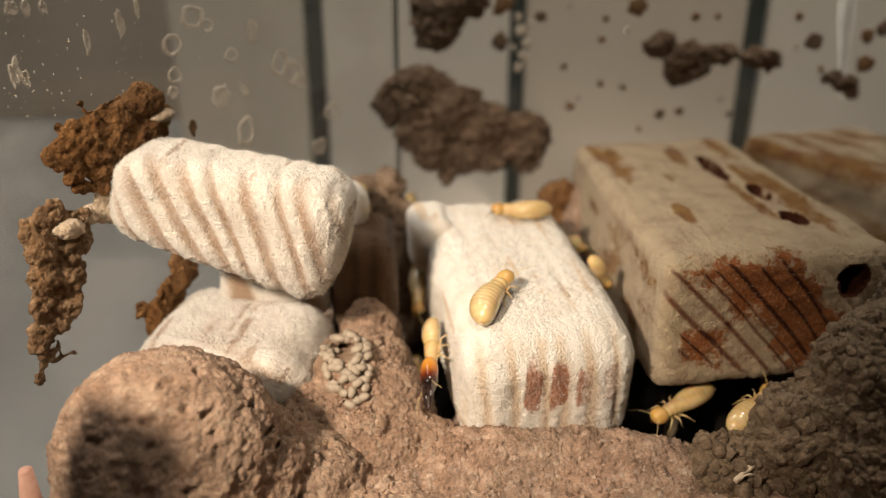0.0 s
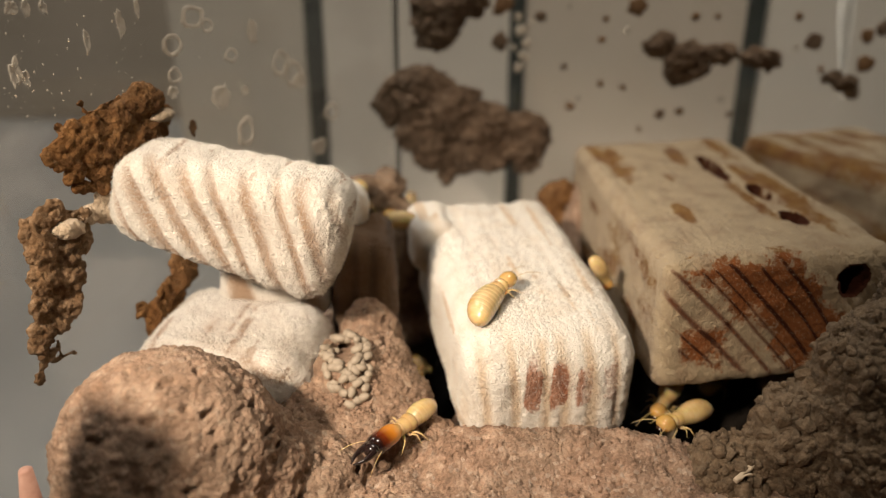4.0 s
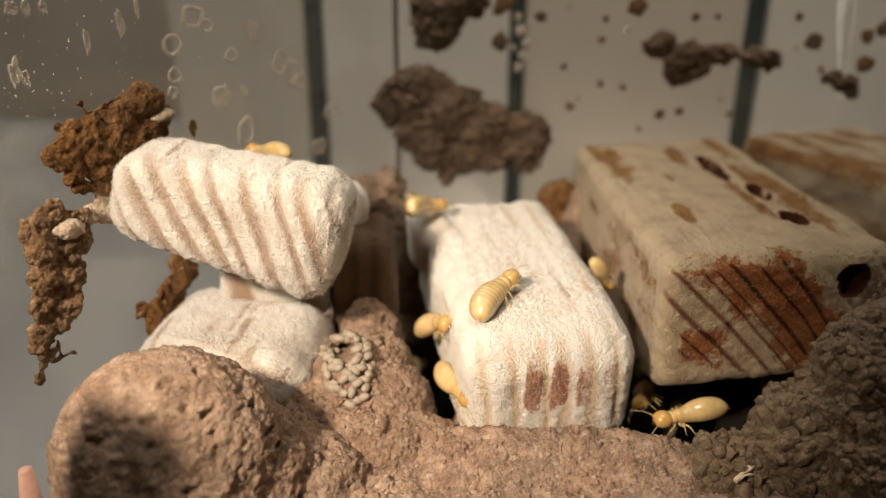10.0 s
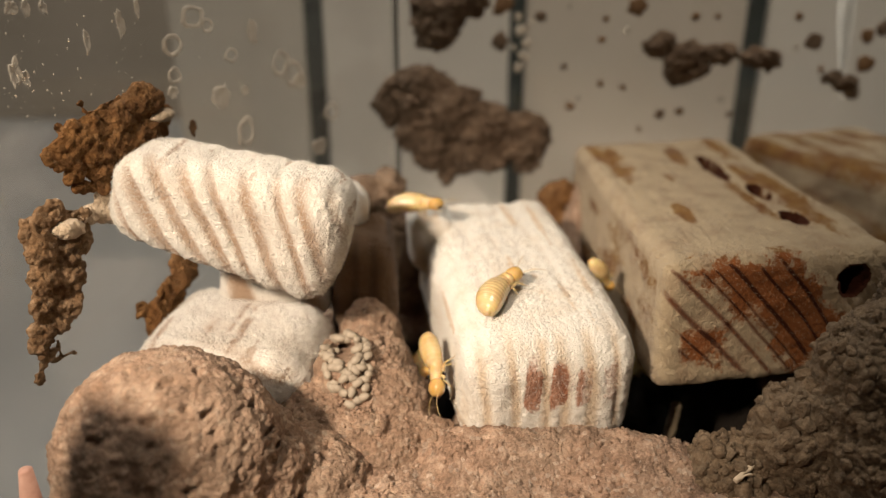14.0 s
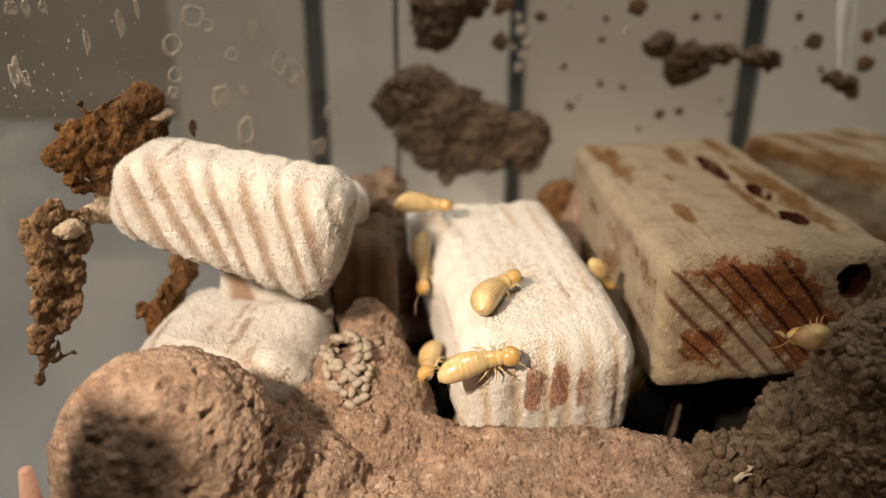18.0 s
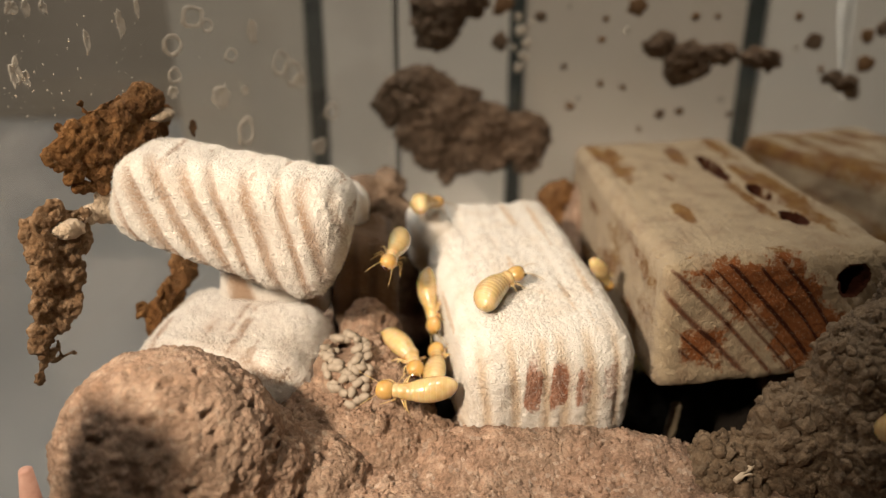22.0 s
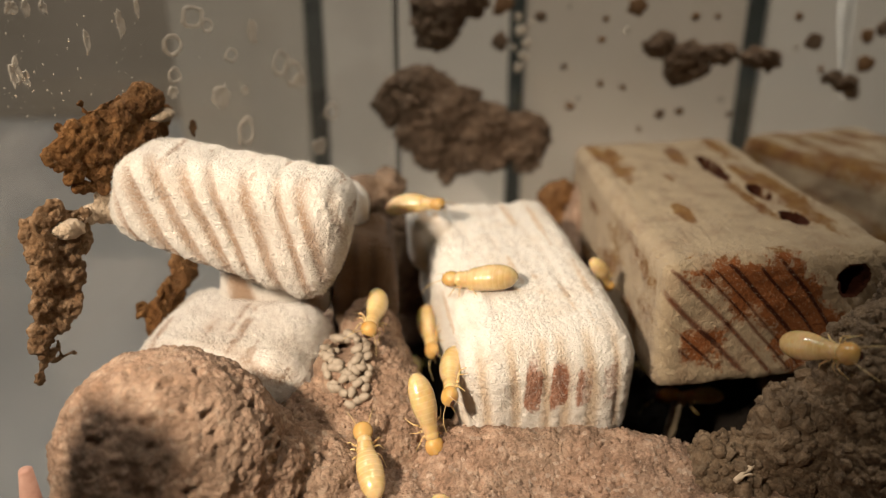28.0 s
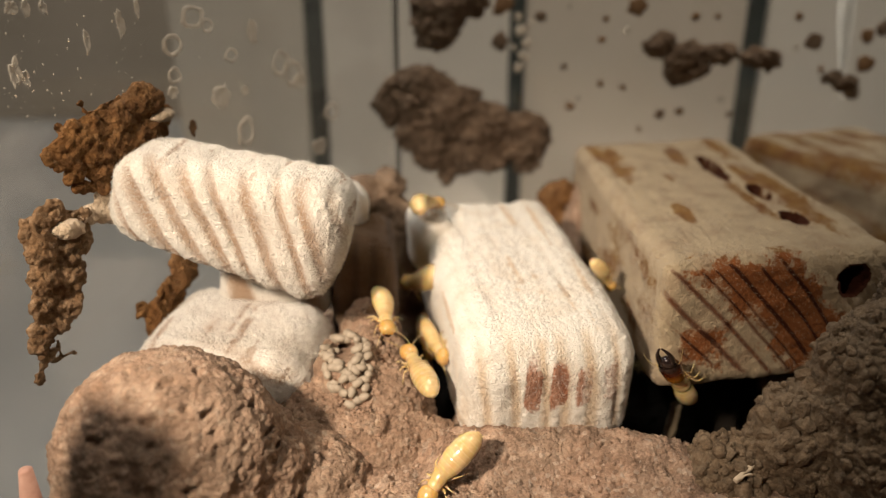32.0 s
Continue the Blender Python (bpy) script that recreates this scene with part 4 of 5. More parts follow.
def worker(bend, fat=1.0):
    """A worker 10 mm long, head towards +y, feet at z = 0."""
    root = empty("termite", Matrix())
    ab = part("abdomen", abdomen_bm(6.2, 1.56 * fat, 1.36 * fat, 9, bend, 0.64 if fat == 1 else 0.84), BELLY, root, "glossy honey-coloured segmented abdomen")
    ab.location = (0, 0.0012, 0.0014)
    part("thorax", thorax_bm(0.3, 3.3, 1.0 if fat == 1 else 1.08 * fat), CHEST, root)
    head_st = []
    for k in range(17):
        a = math.pi * k / 16
        head_st.append((0, -1.16 * math.cos(a), 0, max(0.12, 1.2 * math.sin(a) ** 0.75), max(0.1, 1.02 * math.sin(a) ** 0.75)))
    head = part("head", loft(head_st, 22), FACE, root, "round glossy amber head")
    head.location = (0, 0.0039, 0.00135)
    part("jaw", loft([(0, 0.75, -0.3, 0.6, 0.38), (0, 1.1, -0.42, 0.5, 0.28), (0, 1.32, -0.5, 0.25, 0.12)], 12), JAW, head, "dark brown jaws")
    for side in (-1, 1):
        an = part("antenna", antenna_bm(side, 3.2), LIMB, head)
        an.location = (side * 0.0006, 0.00085, 0.0001)
        for y, reach, fore in ((2.5, 0.95, 1.0), (1.9, 1.05, -0.1), (1.35, 1.15, -1.0)):
            lg = part("leg", leg_bm(side, reach, fore), LIMB, root)
            lg.location = (side * 0.0005, y * 0.001, 0.00095)
        ce = part("cercus", tube([(0, 0, 0), (side * 0.15, -0.3, 0.05), (side * 0.25, -0.55, 0.1)], 0.07, 0.025), LIMB, ab)
        ce.location = (side * 0.0004 + 0.0031 * math.sin(radians(bend)), -0.0057 * (1 - 0.12 * abs(radians(bend))), 0.0001)
    return root


def soldier():
    """A soldier 14 mm long: long head, amber behind and black before, with black jaws."""
    root = empty("termite", Matrix())
    ab = part("abdomen", abdomen_bm(5.2, 1.35, 1.2), BELLY, root, "pale honey-coloured abdomen")
    ab.location = (0, -0.0010, 0.0014)
    part("thorax", thorax_bm(-1.7, 1.6, 1.08), CHEST, root)
    st = []
    for k in range(19):
        f = k / 18
        r = max(0.3, 1 - abs(2 * f - 1) ** 4) ** 0.5 * (0.9 + 0.1 * f)
        st.append((0, 4.9 * f, 0.05, 1.42 * r, 1.2 * r))
    head = part("head", loft(st, 24), ARMOUR, root, "long glossy head, amber behind, black in front")
    head.location = (0, 0.0009, 0.0016)
    part("muzzle", loft([(0, 4.3, 0.0, 1.2, 0.95), (0, 5.0, -0.02, 1.05, 0.75), (0, 5.5, -0.05, 0.6, 0.35)], 16), BLACK, head, "black front of the head")
    for side in (-1, 1):
        pts = [(side * (0.62 + 0.14 * math.sin(math.pi * f) - 0.5 * f ** 3), 4.7 + 3.1 * f, 0.05 - 0.25 * f) for f in (0, 0.12, 0.25, 0.4, 0.55, 0.7, 0.85, 1.0)]
        part("jaw", tube(pts, 0.52, 0.1, 10), BLACK, head, "long curved glossy black jaw")
        an = part("antenna", antenna_bm(side, 3.4), LIMB, head)
        an.location = (side * 0.0011, 0.0042, 0.0001)
        for y, reach, fore in ((0.7, 1.15, 1.0), (0.0, 1.25, -0.1), (-0.7, 1.35, -1.0)):
            lg = part("leg", leg_bm(side, reach, fore), LIMB, root)
            lg.location = (side * 0.0006, y * 0.001, 0.00095)
    return root


PLAIN = {bend: worker(bend) for bend in (0, 12, -12)}
GUARD = soldier()
STOUT = worker(20, 1.22)
ROUND = worker(50, 1.15)


def individual(model, size, label):
    ob = copy_thing(model, Matrix())
    ob.scale = (size, size, size)
    return tagged(ob, label, "termite", "termites in the tank")


TERMITES = {
    "resident": individual(STOUT, 1.02, "honey-coloured worker termite resting on the cream wood block"),
    "perched": individual(ROUND, 0.95, "pale worker termite perched on the back of the cream block"),
    "gap_a": individual(PLAIN[0], 1.0, "pale worker termite in the gap beside the cream block"),
    "soldier": individual(GUARD, 1.01, "soldier termite with red-brown head and black jaws"),
    "cavity_a": individual(PLAIN[0], 1.0, "glossy whitish worker termite in the dark cavity"),
    "cavity_b": individual(PLAIN[0], 1.0, "pale worker termite at the mouth of the dark cavity"),
    "ledge_a": individual(PLAIN[0], 1.0, "pale worker termite walking along the mud ledge"),
    "ledge_b": individual(PLAIN[0], 1.0, "pale worker termite coming out of the cavity"),
    "gap_b": individual(PLAIN[-12], 1.0, "amber worker termite between mud ramp and wood"),
    "forager": individual(PLAIN[12], 1.0, "large honey-coloured worker termite crossing wood and mud"),
    "scout": individual(PLAIN[0], 1.0, "pale honey-coloured worker termite on the mud ramp"),
    "climber": individual(PLAIN[0], 1.0, "pale worker termite climbing the mud from below"),
    "post_walker": individual(PLAIN[12], 0.95, "amber worker termite above the droppings"),
    "edge_walker": individual(PLAIN[-12], 1.00, "amber worker termite on the edge of the cream block"),
    "slot_sitter": individual(PLAIN[12], 0.70, "amber worker termite in the slit between two blocks"),
    "slot_back": individual(PLAIN[0], 0.70, "pale worker termite deep between two blocks"),
    "chunk_walker": individual(PLAIN[-12], 0.95, "pale worker termite behind the white chunk"),
    "heap_a": individual(PLAIN[0], 1.0, "pale worker termite crossing the grey mud heap"),
    "heap_b": individual(PLAIN[0], 1.0, "pale worker termite crossing the grey mud heap"),
    "soldier_b": individual(GUARD, 1.01, "dark soldier termite in the black cavity"),
    "slit": individual(PLAIN[0], 1.0, "pale worker termite in the cavity beside the cream block"),
}
for model in (GUARD, STOUT, ROUND, *PLAIN.values()):
    for ob in (*model.children_recursive, model):
        bpy.data.objects.remove(ob)


def poses(rows):
    """Rows of seconds, millimetres and degrees as rows for walk()."""
    return [(t, mm(*p)) for t, *p in rows]


def stride(name, rows):
    """Legs step while the body moves; antennae feel about."""
    thing = TERMITES[name]
    legs = [c for c in thing.children if c.name.startswith("leg")]
    times, phase, beat = [0.0], 0.0, [0.0]
    for (t0, *a), (t1, *b) in zip(rows, rows[1:]):
        way = math.dist(a[:3], b[:3]) + 0.05 * min(90, abs(a[5] - b[5]) % 360)
        steps = 1 if way / (t1 - t0) < 1.2 else max(1, round((t1 - t0) / 0.25))
        for k in range(1, steps + 1):
            times.append(t0 + (t1 - t0) * k / steps)
            phase += 1.9 * min(1.0, way / steps / 0.8)
            beat.append(phase)
    for k, leg in enumerate(legs):
        home = leg.matrix_basis.copy()
        turn = [18 * math.sin(p + math.pi * ((k % 3 + k // 3) % 2)) for p in beat]
        walk(leg, [(t, home @ pose(0, 0, 0, 0, 0, a)) for t, a in zip(times, turn)])
    for c in thing.children:
        if c.name.startswith("head"):
            for j, an in enumerate(x for x in c.children if x.name.startswith("antenna")):
                home = an.matrix_basis.copy()
                walk(an, [(2.0 * k, home @ pose(0, 0, 0, 14 * math.sin(2.1 * k + j), 0, 16 * math.sin(1.7 * k + 2 * j + len(name)))) for k in range(17)])


def curl(name, rows):
    """The body bends sideways: abdomen and head turn on the chest."""
    for c in TERMITES[name].children:
        share = 0.8 if c.name.startswith("abdomen") else -0.8 if c.name.startswith("head") else 0
        if share:
            home = c.matrix_basis.copy()
            walk(c, [(t, home @ pose(0, 0, 0, 0, 0, share * a)) for t, a in rows])


def go(name, rows):
    walk(TERMITES[name], poses(rows))
    stride(name, rows)


def motions():
    go("resident", [
        (0, 6.1, 86.8, 37.2, 20, -11, -43), (6, 6.1, 86.6, 37.1, 21, -11, -52), (9, 6.3, 87.1, 37.2, 21, -11, -53), (12, 6.6, 87.6, 37.2, 17, -11, -52),
        (13, 6.7, 87.6, 37.2, 18, -11, -49), (14.5, 6.8, 88.6, 37.3, 17, -11, -53), (17, 6.6, 88.2, 37.5, 21, -11, -53), (18, 6.2, 88, 37.3, 15, -11, -59),
        (19, 6.3, 88.3, 37.3, 15, -10, -62), (20, 6.5, 88.6, 37.3, 16, -10, -64), (21.5, 6.4, 88.6, 37.3, 14, -10, -65), (22, 6.6, 88.9, 37.4, 17, -10, -63),
        (22.5, 6.1, 89.3, 37.5, 23, -11, -43), (23, 5.9, 88.3, 37.5, 25, -11, -35), (23.5, 5.9, 88, 37.4, 21, -12, -24), (24, 5.9, 86.7, 37.3, 21, -14, -3),
        (24.5, 7.8, 86.1, 36.9, 8, -2, 30), (25, 8.4, 87.2, 37.2, 6, -2, 31), (25.5, 8, 87.3, 37.2, 3, -3, 44), (27.5, 6.1, 89.6, 37.5, 1, -5, 89),
        (28, 4.9, 90.7, 37.6, -7, -4, 67), (28.5, 4.1, 90.9, 37.7, -5, -4, 57), (29, 2.7, 89.7, 37.9, 9, -4, 113),
        (29.5, 1.3, 89.3, 37.8, 10, -4, 118), (30, 1.1, 92.9, 36.7, -14, -15, 52), (30.5, 0.9, 93.8, 36.6, -15, -18, 52),
        (31, -0.2, 97.2, 35.5, -19, -29, 53), (31.5, -1.4, 102.6, 33.1, -27, -42, 63), (32, -1.9, 103.4, 32.4, -28, -42, 63)])
    go("perched", [
        (0, 12.2, 111.6, 40.1, 2, -5, 86), (0.5, 6.8, 111.5, 40.2, 2, -4, 89), (1, 2.2, 110.8, 40.4, 0, -4, 92), (1.5, -1, 109.9, 40.6, 0, -4, 98),
        (2, -3.4, 109.4, 40.6, -6, -10, 106), (2.5, -6.8, 112.5, 37.5, -24, -38, 96), (3, -8.3, 113.4, 34, -40, -50, 90),
        (3.5, -8.2, 113.4, 34.6, -30, -46, 70), (4.5, -5.4, 111.9, 41, -5, 2, -23), (5.5, -4, 108, 42, -9, 3, -48), (6, -3.8, 108.1, 42, -4, 3, -48),
        (9, -3.8, 108, 42.1, -12, 3, -49), (13, -3.3, 108.1, 42.3, 11, 4, -129), (17, -3.5, 108.4, 42.6, 3, 3, -139),
        (19, -3.5, 108.1, 42.2, -11, 3, -42), (23, -3.4, 108.1, 42.4, -12, 3, -39), (28, -3.4, 108.1, 42.3, 11, 4, -128),
        (30, -3.4, 108.1, 42.1, -10, 3, -43), (32, -3.5, 108.1, 42.3, -12, 3, -45)])
    go("gap_a", [
        (0, -2.6, 109.1, 28.7, -48, 56, 138), (1, -2.6, 109.1, 28.5, -49, 56, 139), (2, -2.7, 109, 23.2, -35, 63, 150),
        (2.8, -3.2, 107.8, 15.5, 44, 70, -136), (6, -3.2, 107.6, 15.1, 46, 70, -134), (32, -3.2, 107.6, 15.1, 46, 70, -134)])
    go("soldier", [
        (0, -0.2, 87.7, 29.3, -41, 58, 142), (0.5, 1.7, 86.8, 28.6, -24, 41, 177), (1, -0.3, 86.7, 28.9, -13, 29, 162),
        (1.5, 2.3, 84.7, 28.6, -23, 41, 177), (2, 0.4, 83.4, 27.8, -24, -10, -170), (2.5, -0.6, 81.2, 27.4, -31, -20, 179),
        (3, -2.8, 80.6, 28.1, -38, -25, 174), (3.5, -3.4, 79.5, 26.7, -8, -10, 138), (4.2, -5.2, 75, 24.5, 0, -7, 148),
        (5, -4.1, 68.7, 23, -10, -3, 166), (5.5, -3.8, 63.9, 23.1, -9, -1, 174), (6.2, -4.4, 58.8, 18.4, -5, -1, 174),
        (32, -4.4, 57.6, 18.1, -4, -1, 174)])
    go("cavity_a", [
        (0, 31.7, 86.5, 22.2, -14, -17, 119), (0.5, 31.5, 86.5, 22.2, -10, -16, 124), (1, 29.6, 86.3, 22.3, -1, -13, 137),
        (1.5, 28.9, 86.4, 22.5, 2, -13, 140), (2, 28.6, 86.3, 22.3, 4, -13, 138), (3, 28.6, 86.2, 22.2, 6, -13, 140),
        (3.6, 29.7, 88.7, 20.6, 8, -12, 142), (5.5, 31.7, 91.6, 21.3, 69, 161, 6), (6.5, 33, 94.7, 18.4, 64, 158, 7),
        (8, 36.6, 119, 8.5, 11, -4, 169), (32, 36.6, 120, 8.5, 11, -4, 169)])
    go("cavity_b", [
        (0, 38.3, 81.1, 24.8, 12, 14, -47), (0.5, 37.6, 83.6, 26, 124, -12, 5), (1, 38.4, 84.5, 25.7, 125, -15, 6),
        (1.5, 37.8, 83.4, 23.2, -4, 13, -43), (2, 38.6, 84.2, 22.5, -5, 14, -44), (2.5, 41.2, 87.8, 21.1, -10, 11, -34),
        (3, 43.1, 91.3, 19.1, -11, 12, -37), (3.5, 43.1, 92, 18.1, -9, 13, -40), (4.5, 43, 119, 8.5, -16, 14, -46),
        (32, 43, 121, 8.5, -16, 14, -46)])
    go("ledge_a", [
        (0, 43.1, 118, 8.5, 15, -12, 119), (1.4, 43.1, 116, 9.5, 15, -12, 119), (1.9, 40.5, 97, 15.4, 18, -11, 127), (2.5, 35.1, 89, 19.2, 18, -9, 140),
        (3, 32.5, 84.5, 21.2, 18, -11, 128), (3.5, 29.7, 84.1, 22.3, 9, -12, 123), (4.2, 31.3, 82, 22.5, 7, -12, 125),
        (5, 34.4, 80.9, 22.5, 6, -11, 131), (5.5, 30.7, 70.1, 30.3, 1, -11, 131), (6, 30, 71, 29.9, -2, -12, 118),
        (6.5, 29.3, 73.2, 28.4, -10, -14, 96), (7, 29.9, 81, 24.7, -1, -14, 91), (7.5, 26.1, 75.5, 25.1, -13, -14, 106),
        (8, 26.3, 77, 25.1, -20, -13, 114), (8.5, 24.7, 74.9, 24.3, -18, -6, 157), (9, 25.9, 75.1, 24.1, -22, -4, 162),
        (9.5, 25.9, 73, 25, -32, -4, 165), (10, 21.6, 57.5, 22.8, -3, -4, 162), (10.5, 21.2, 56, 22.7, -4, -4, 163),
        (32, 21.5, 57.2, 22.9, -6, -4, 163)])
    go("ledge_b", [
        (0, 40, 124, 8.5, 16, -12, 122), (7.0, 40, 122, 8.5, 16, -12, 122), (7.5, 41.1, 100.3, 12.1, 17, -12, 123), (8, 38.3, 89.8, 18.4, 18, -9, 138),
        (8.5, 36.4, 85.6, 21.2, 15, -9, 139), (9, 34.3, 82.6, 22.8, 23, 5, -161), (9.5, 33.5, 81.7, 23.1, 21, 3, -167),
        (10, 31, 81.6, 23.7, -3, -14, 105), (10.5, 29, 74.2, 28.4, -2, -14, 91), (11, 31.5, 77.4, 25.6, -11, -8, 32),
        (11.5, 34, 81.6, 22.9, -23, -5, 21), (12, 36.7, 85.3, 21.5, -24, 3, -14), (12.5, 37.7, 88.6, 18.9, -19, 3, -12),
        (12.8, 40.6, 110, 10, -22, 2, -7), (14, 42.6, 119, 8.5, -23, 1, -3), (32, 42.6, 120, 8.5, -23, 1, -3)])
    go("gap_b", [
        (0, -3.1, 100.4, 18.7, 30, 52, -154), (4.7, -3, 98.7, 19.7, 30, 52, -153), (5.5, -0.4, 91.3, 27.3, 1, 46, -174),
        (8, -0.1, 91.1, 26.8, 1, 46, -173), (8.5, -0.2, 90.2, 27.2, 4, 46, -172), (9, 0.9, 85.7, 26.7, 9, 50, -160),
        (9.5, 1.5, 85.7, 26.4, 10, 52, -154), (10, 2.3, 84.8, 26.4, 5, 52, -150), (11, 2.1, 84.6, 26.2, 13, 53, -144),
        (11.5, 0.8, 86.7, 26.5, 8, 50, -160), (12, -0.1, 89.4, 25.4, 5, 46, -172), (12.6, -0.7, 95.5, 22.2, 16, 49, -165),
        (16.5, -2.4, 97.4, 21.6, 23, 51, -158), (18, -0.9, 87.9, 27.5, 11, 44, -178), (19, -0.6, 87.8, 27.4, 12, 42, 179),
        (19.5, -0.5, 87.7, 27.1, 10, 42, 179), (20, 0.1, 87.1, 27.6, 13, 50, -161), (20.5, -0.1, 86.9, 27.6, 12, 48, -168),
        (21, 0.4, 87.1, 27.9, 15, 49, -163), (21.5, 0.2, 85.9, 27.6, -3, -43, 0), (22, 0.1, 86.2, 28, 1, -43, 1), (22.5, 0.2, 86.3, 28.2, 1, -42, 0),
        (23, 0, 87.2, 27.8, 4, -42, 0), (24, -0.2, 89.1, 27.3, -4, -46, 6), (25, -0.3, 90.5, 25.4, -7, -48, 12), (25.5, -0.2, 90.6, 25.6, -4, -46, 8),
        (27.5, -0.8, 97.8, 27.3, -38, 65, 153), (28.5, -0.8, 98.7, 26.9, -35, 65, 155), (29.5, -1.1, 102.8, 23.6, -30, 67, 160),
        (32, -1.1, 102.8, 23.6, -30, 67, 160)])
    go("forager", [
        (0, -3.3, 112.4, 10.9, 28, 51, -155), (7.5, -3, 104, 16.8, 26, 51, -158), (8, -2.2, 99.1, 25.5, 8, 47, -169),
        (8.5, -0.9, 94.8, 30.9, 13, 49, -164), (9, -0.3, 93, 31.5, 20, 53, -149), (9.5, 0.1, 92.5, 33.1, 55, 51, -109),
        (10, 0.1, 92.1, 31.8, 36, 54, -128), (10.5, 0.3, 92.1, 31.8, 45, 53, -117), (11, -0.2, 90.4, 29.9, -8, 46, -173),
        (11.5, -0, 89.2, 29.4, -14, 44, -178), (12, 0.5, 88.4, 30.6, -48, 60, 144), (12.5, 0.5, 87.3, 30.4, -56, 50, 132),
        (13, 0.7, 86.5, 30.9, -69, 34, 122), (14, 0.3, 86, 29.9, -61, 46, 130), (14.5, 0.4, 85.9, 29.7, -60, 47, 130),
        (15.5, 0.7, 86, 29.9, -54, 55, 138), (16.5, 2.4, 80.7, 33.4, -8, 50, -152), (17, 3.5, 78.5, 34.3, 12, 40, -78),
        (17.5, 3.9, 79.1, 34.6, 23, 28, -70), (18, 4, 78.2, 33.8, 10, 41, -80), (18.5, 2.4, 80.1, 31.4, -3, 46, -146),
        (19, 2.4, 80.9, 29.8, -35, 26, -171), (19.5, 2.6, 80, 29.2, -45, 17, -167), (20, 1.8, 79.4, 28, -33, 4, -176),
        (20.5, -0, 79.2, 27.7, -26, -25, 174), (21, -2.3, 78.8, 27, -15, -37, 156), (21.5, -3.3, 79.3, 27.7, -9, -48, 122),
        (22, -3.1, 79.8, 28.7, 6, -46, 84), (22.5, -3.1, 80, 29.1, 14, -44, 76), (23, -2.8, 80.1, 29.4, 14, -44, 76),
        (23.5, -3.8, 78.6, 27.3, -15, -14, 100), (24, -3.4, 75.2, 25.3, -40, -10, 137), (24.5, -1.9, 72.4, 24.4, -32, -2, 171),
        (25, -2, 68.2, 24.1, -20, -1, 176), (25.5, -1.8, 67.4, 24.3, -18, 0, 179), (26.5, -0.4, 65.3, 22.4, -13, 1, -175),
        (27.5, 0.3, 62.7, 22.6, -8, 0, -180), (28, 0.3, 62.5, 22.1, -6, 0, -179), (28.5, 0.5, 58.8, 21.2, -2, 0, -179),
        (32, 0.5, 58.6, 20.7, -2, 0, -179)])
    go("scout", [
        (0, -5.1, 117.4, 7.2, 16, -24, 176), (20, -5, 108.2, 13.7, 16, -24, 176), (20.6, -5.1, 98.3, 23.6, 6, -16, -177),
        (21, -5, 94.2, 29, 1, -15, -175), (21.5, -4.9, 90.9, 29, 2, -13, -174), (22, -4.6, 88.8, 28.5, -8, -4, -165),
        (22.5, -3.9, 87.5, 28.5, 0, -5, -166), (23, -4.4, 87.6, 28.6, 1, -2, -163), (23.5, -4.2, 86.6, 29.3, 20, -37, 157),
        (24, -3.4, 85.3, 29, 7, 13, -149), (24.5, -2.9, 84.3, 28.2, -1, 11, -151), (25, -1.1, 82, 27.6, -3, 15, -148),
        (25.5, -1.1, 81.8, 27.6, 5, 6, -156), (26.5, -2.8, 80.6, 26.7, -13, -7, -168), (27.5, -2.8, 79.2, 27.6, -62, 0, -161),
        (28, -2.4, 78.4, 26.9, -60, 5, -157), (28.5, -0, 80.3, 26.2, -44, 28, -134), (29, 0.9, 78.8, 28.7, -30, 38, -118),
        (29.5, 1.7, 78.5, 29, -26, 39, -116), (30, 3.6, 77.3, 28.9, -34, 44, -104), (30.5, 4, 77.2, 26.4, -1, 9, -142),
        (31, 3.8, 75.5, 25.3, -22, 4, -166), (31.5, 3.2, 74.3, 24.2, -29, -2, 174), (32, 1, 71, 24.7, -42, -9, 140)])
    go("climber", [
        (0, -7, 54.9, 17.2, -4, -1, 5), (26.3, -7.2, 57.7, 18.6, 0, -1, 5), (27.5, -7.8, 65.2, 22.9, 10, -1, 6), (28, -8.6, 71.9, 24.1, 21, -3, 11),
        (28.5, -9.2, 74.4, 25.3, 28, -2, 10), (29, -9, 75.5, 26, 34, -2, 7), (29.5, -6.8, 77.4, 26.3, 29, 5, -19), (30, -5.6, 80.8, 27, 23, 4, -16),
        (30.5, -5.6, 83.9, 28.2, 13, 0, 0), (31, -4.7, 84.5, 29.1, -4, 29, -10), (31.5, -3.5, 84.1, 28.3, -4, 6, 13),
        (32, -3, 84.4, 28.1, 10, -4, 22)])
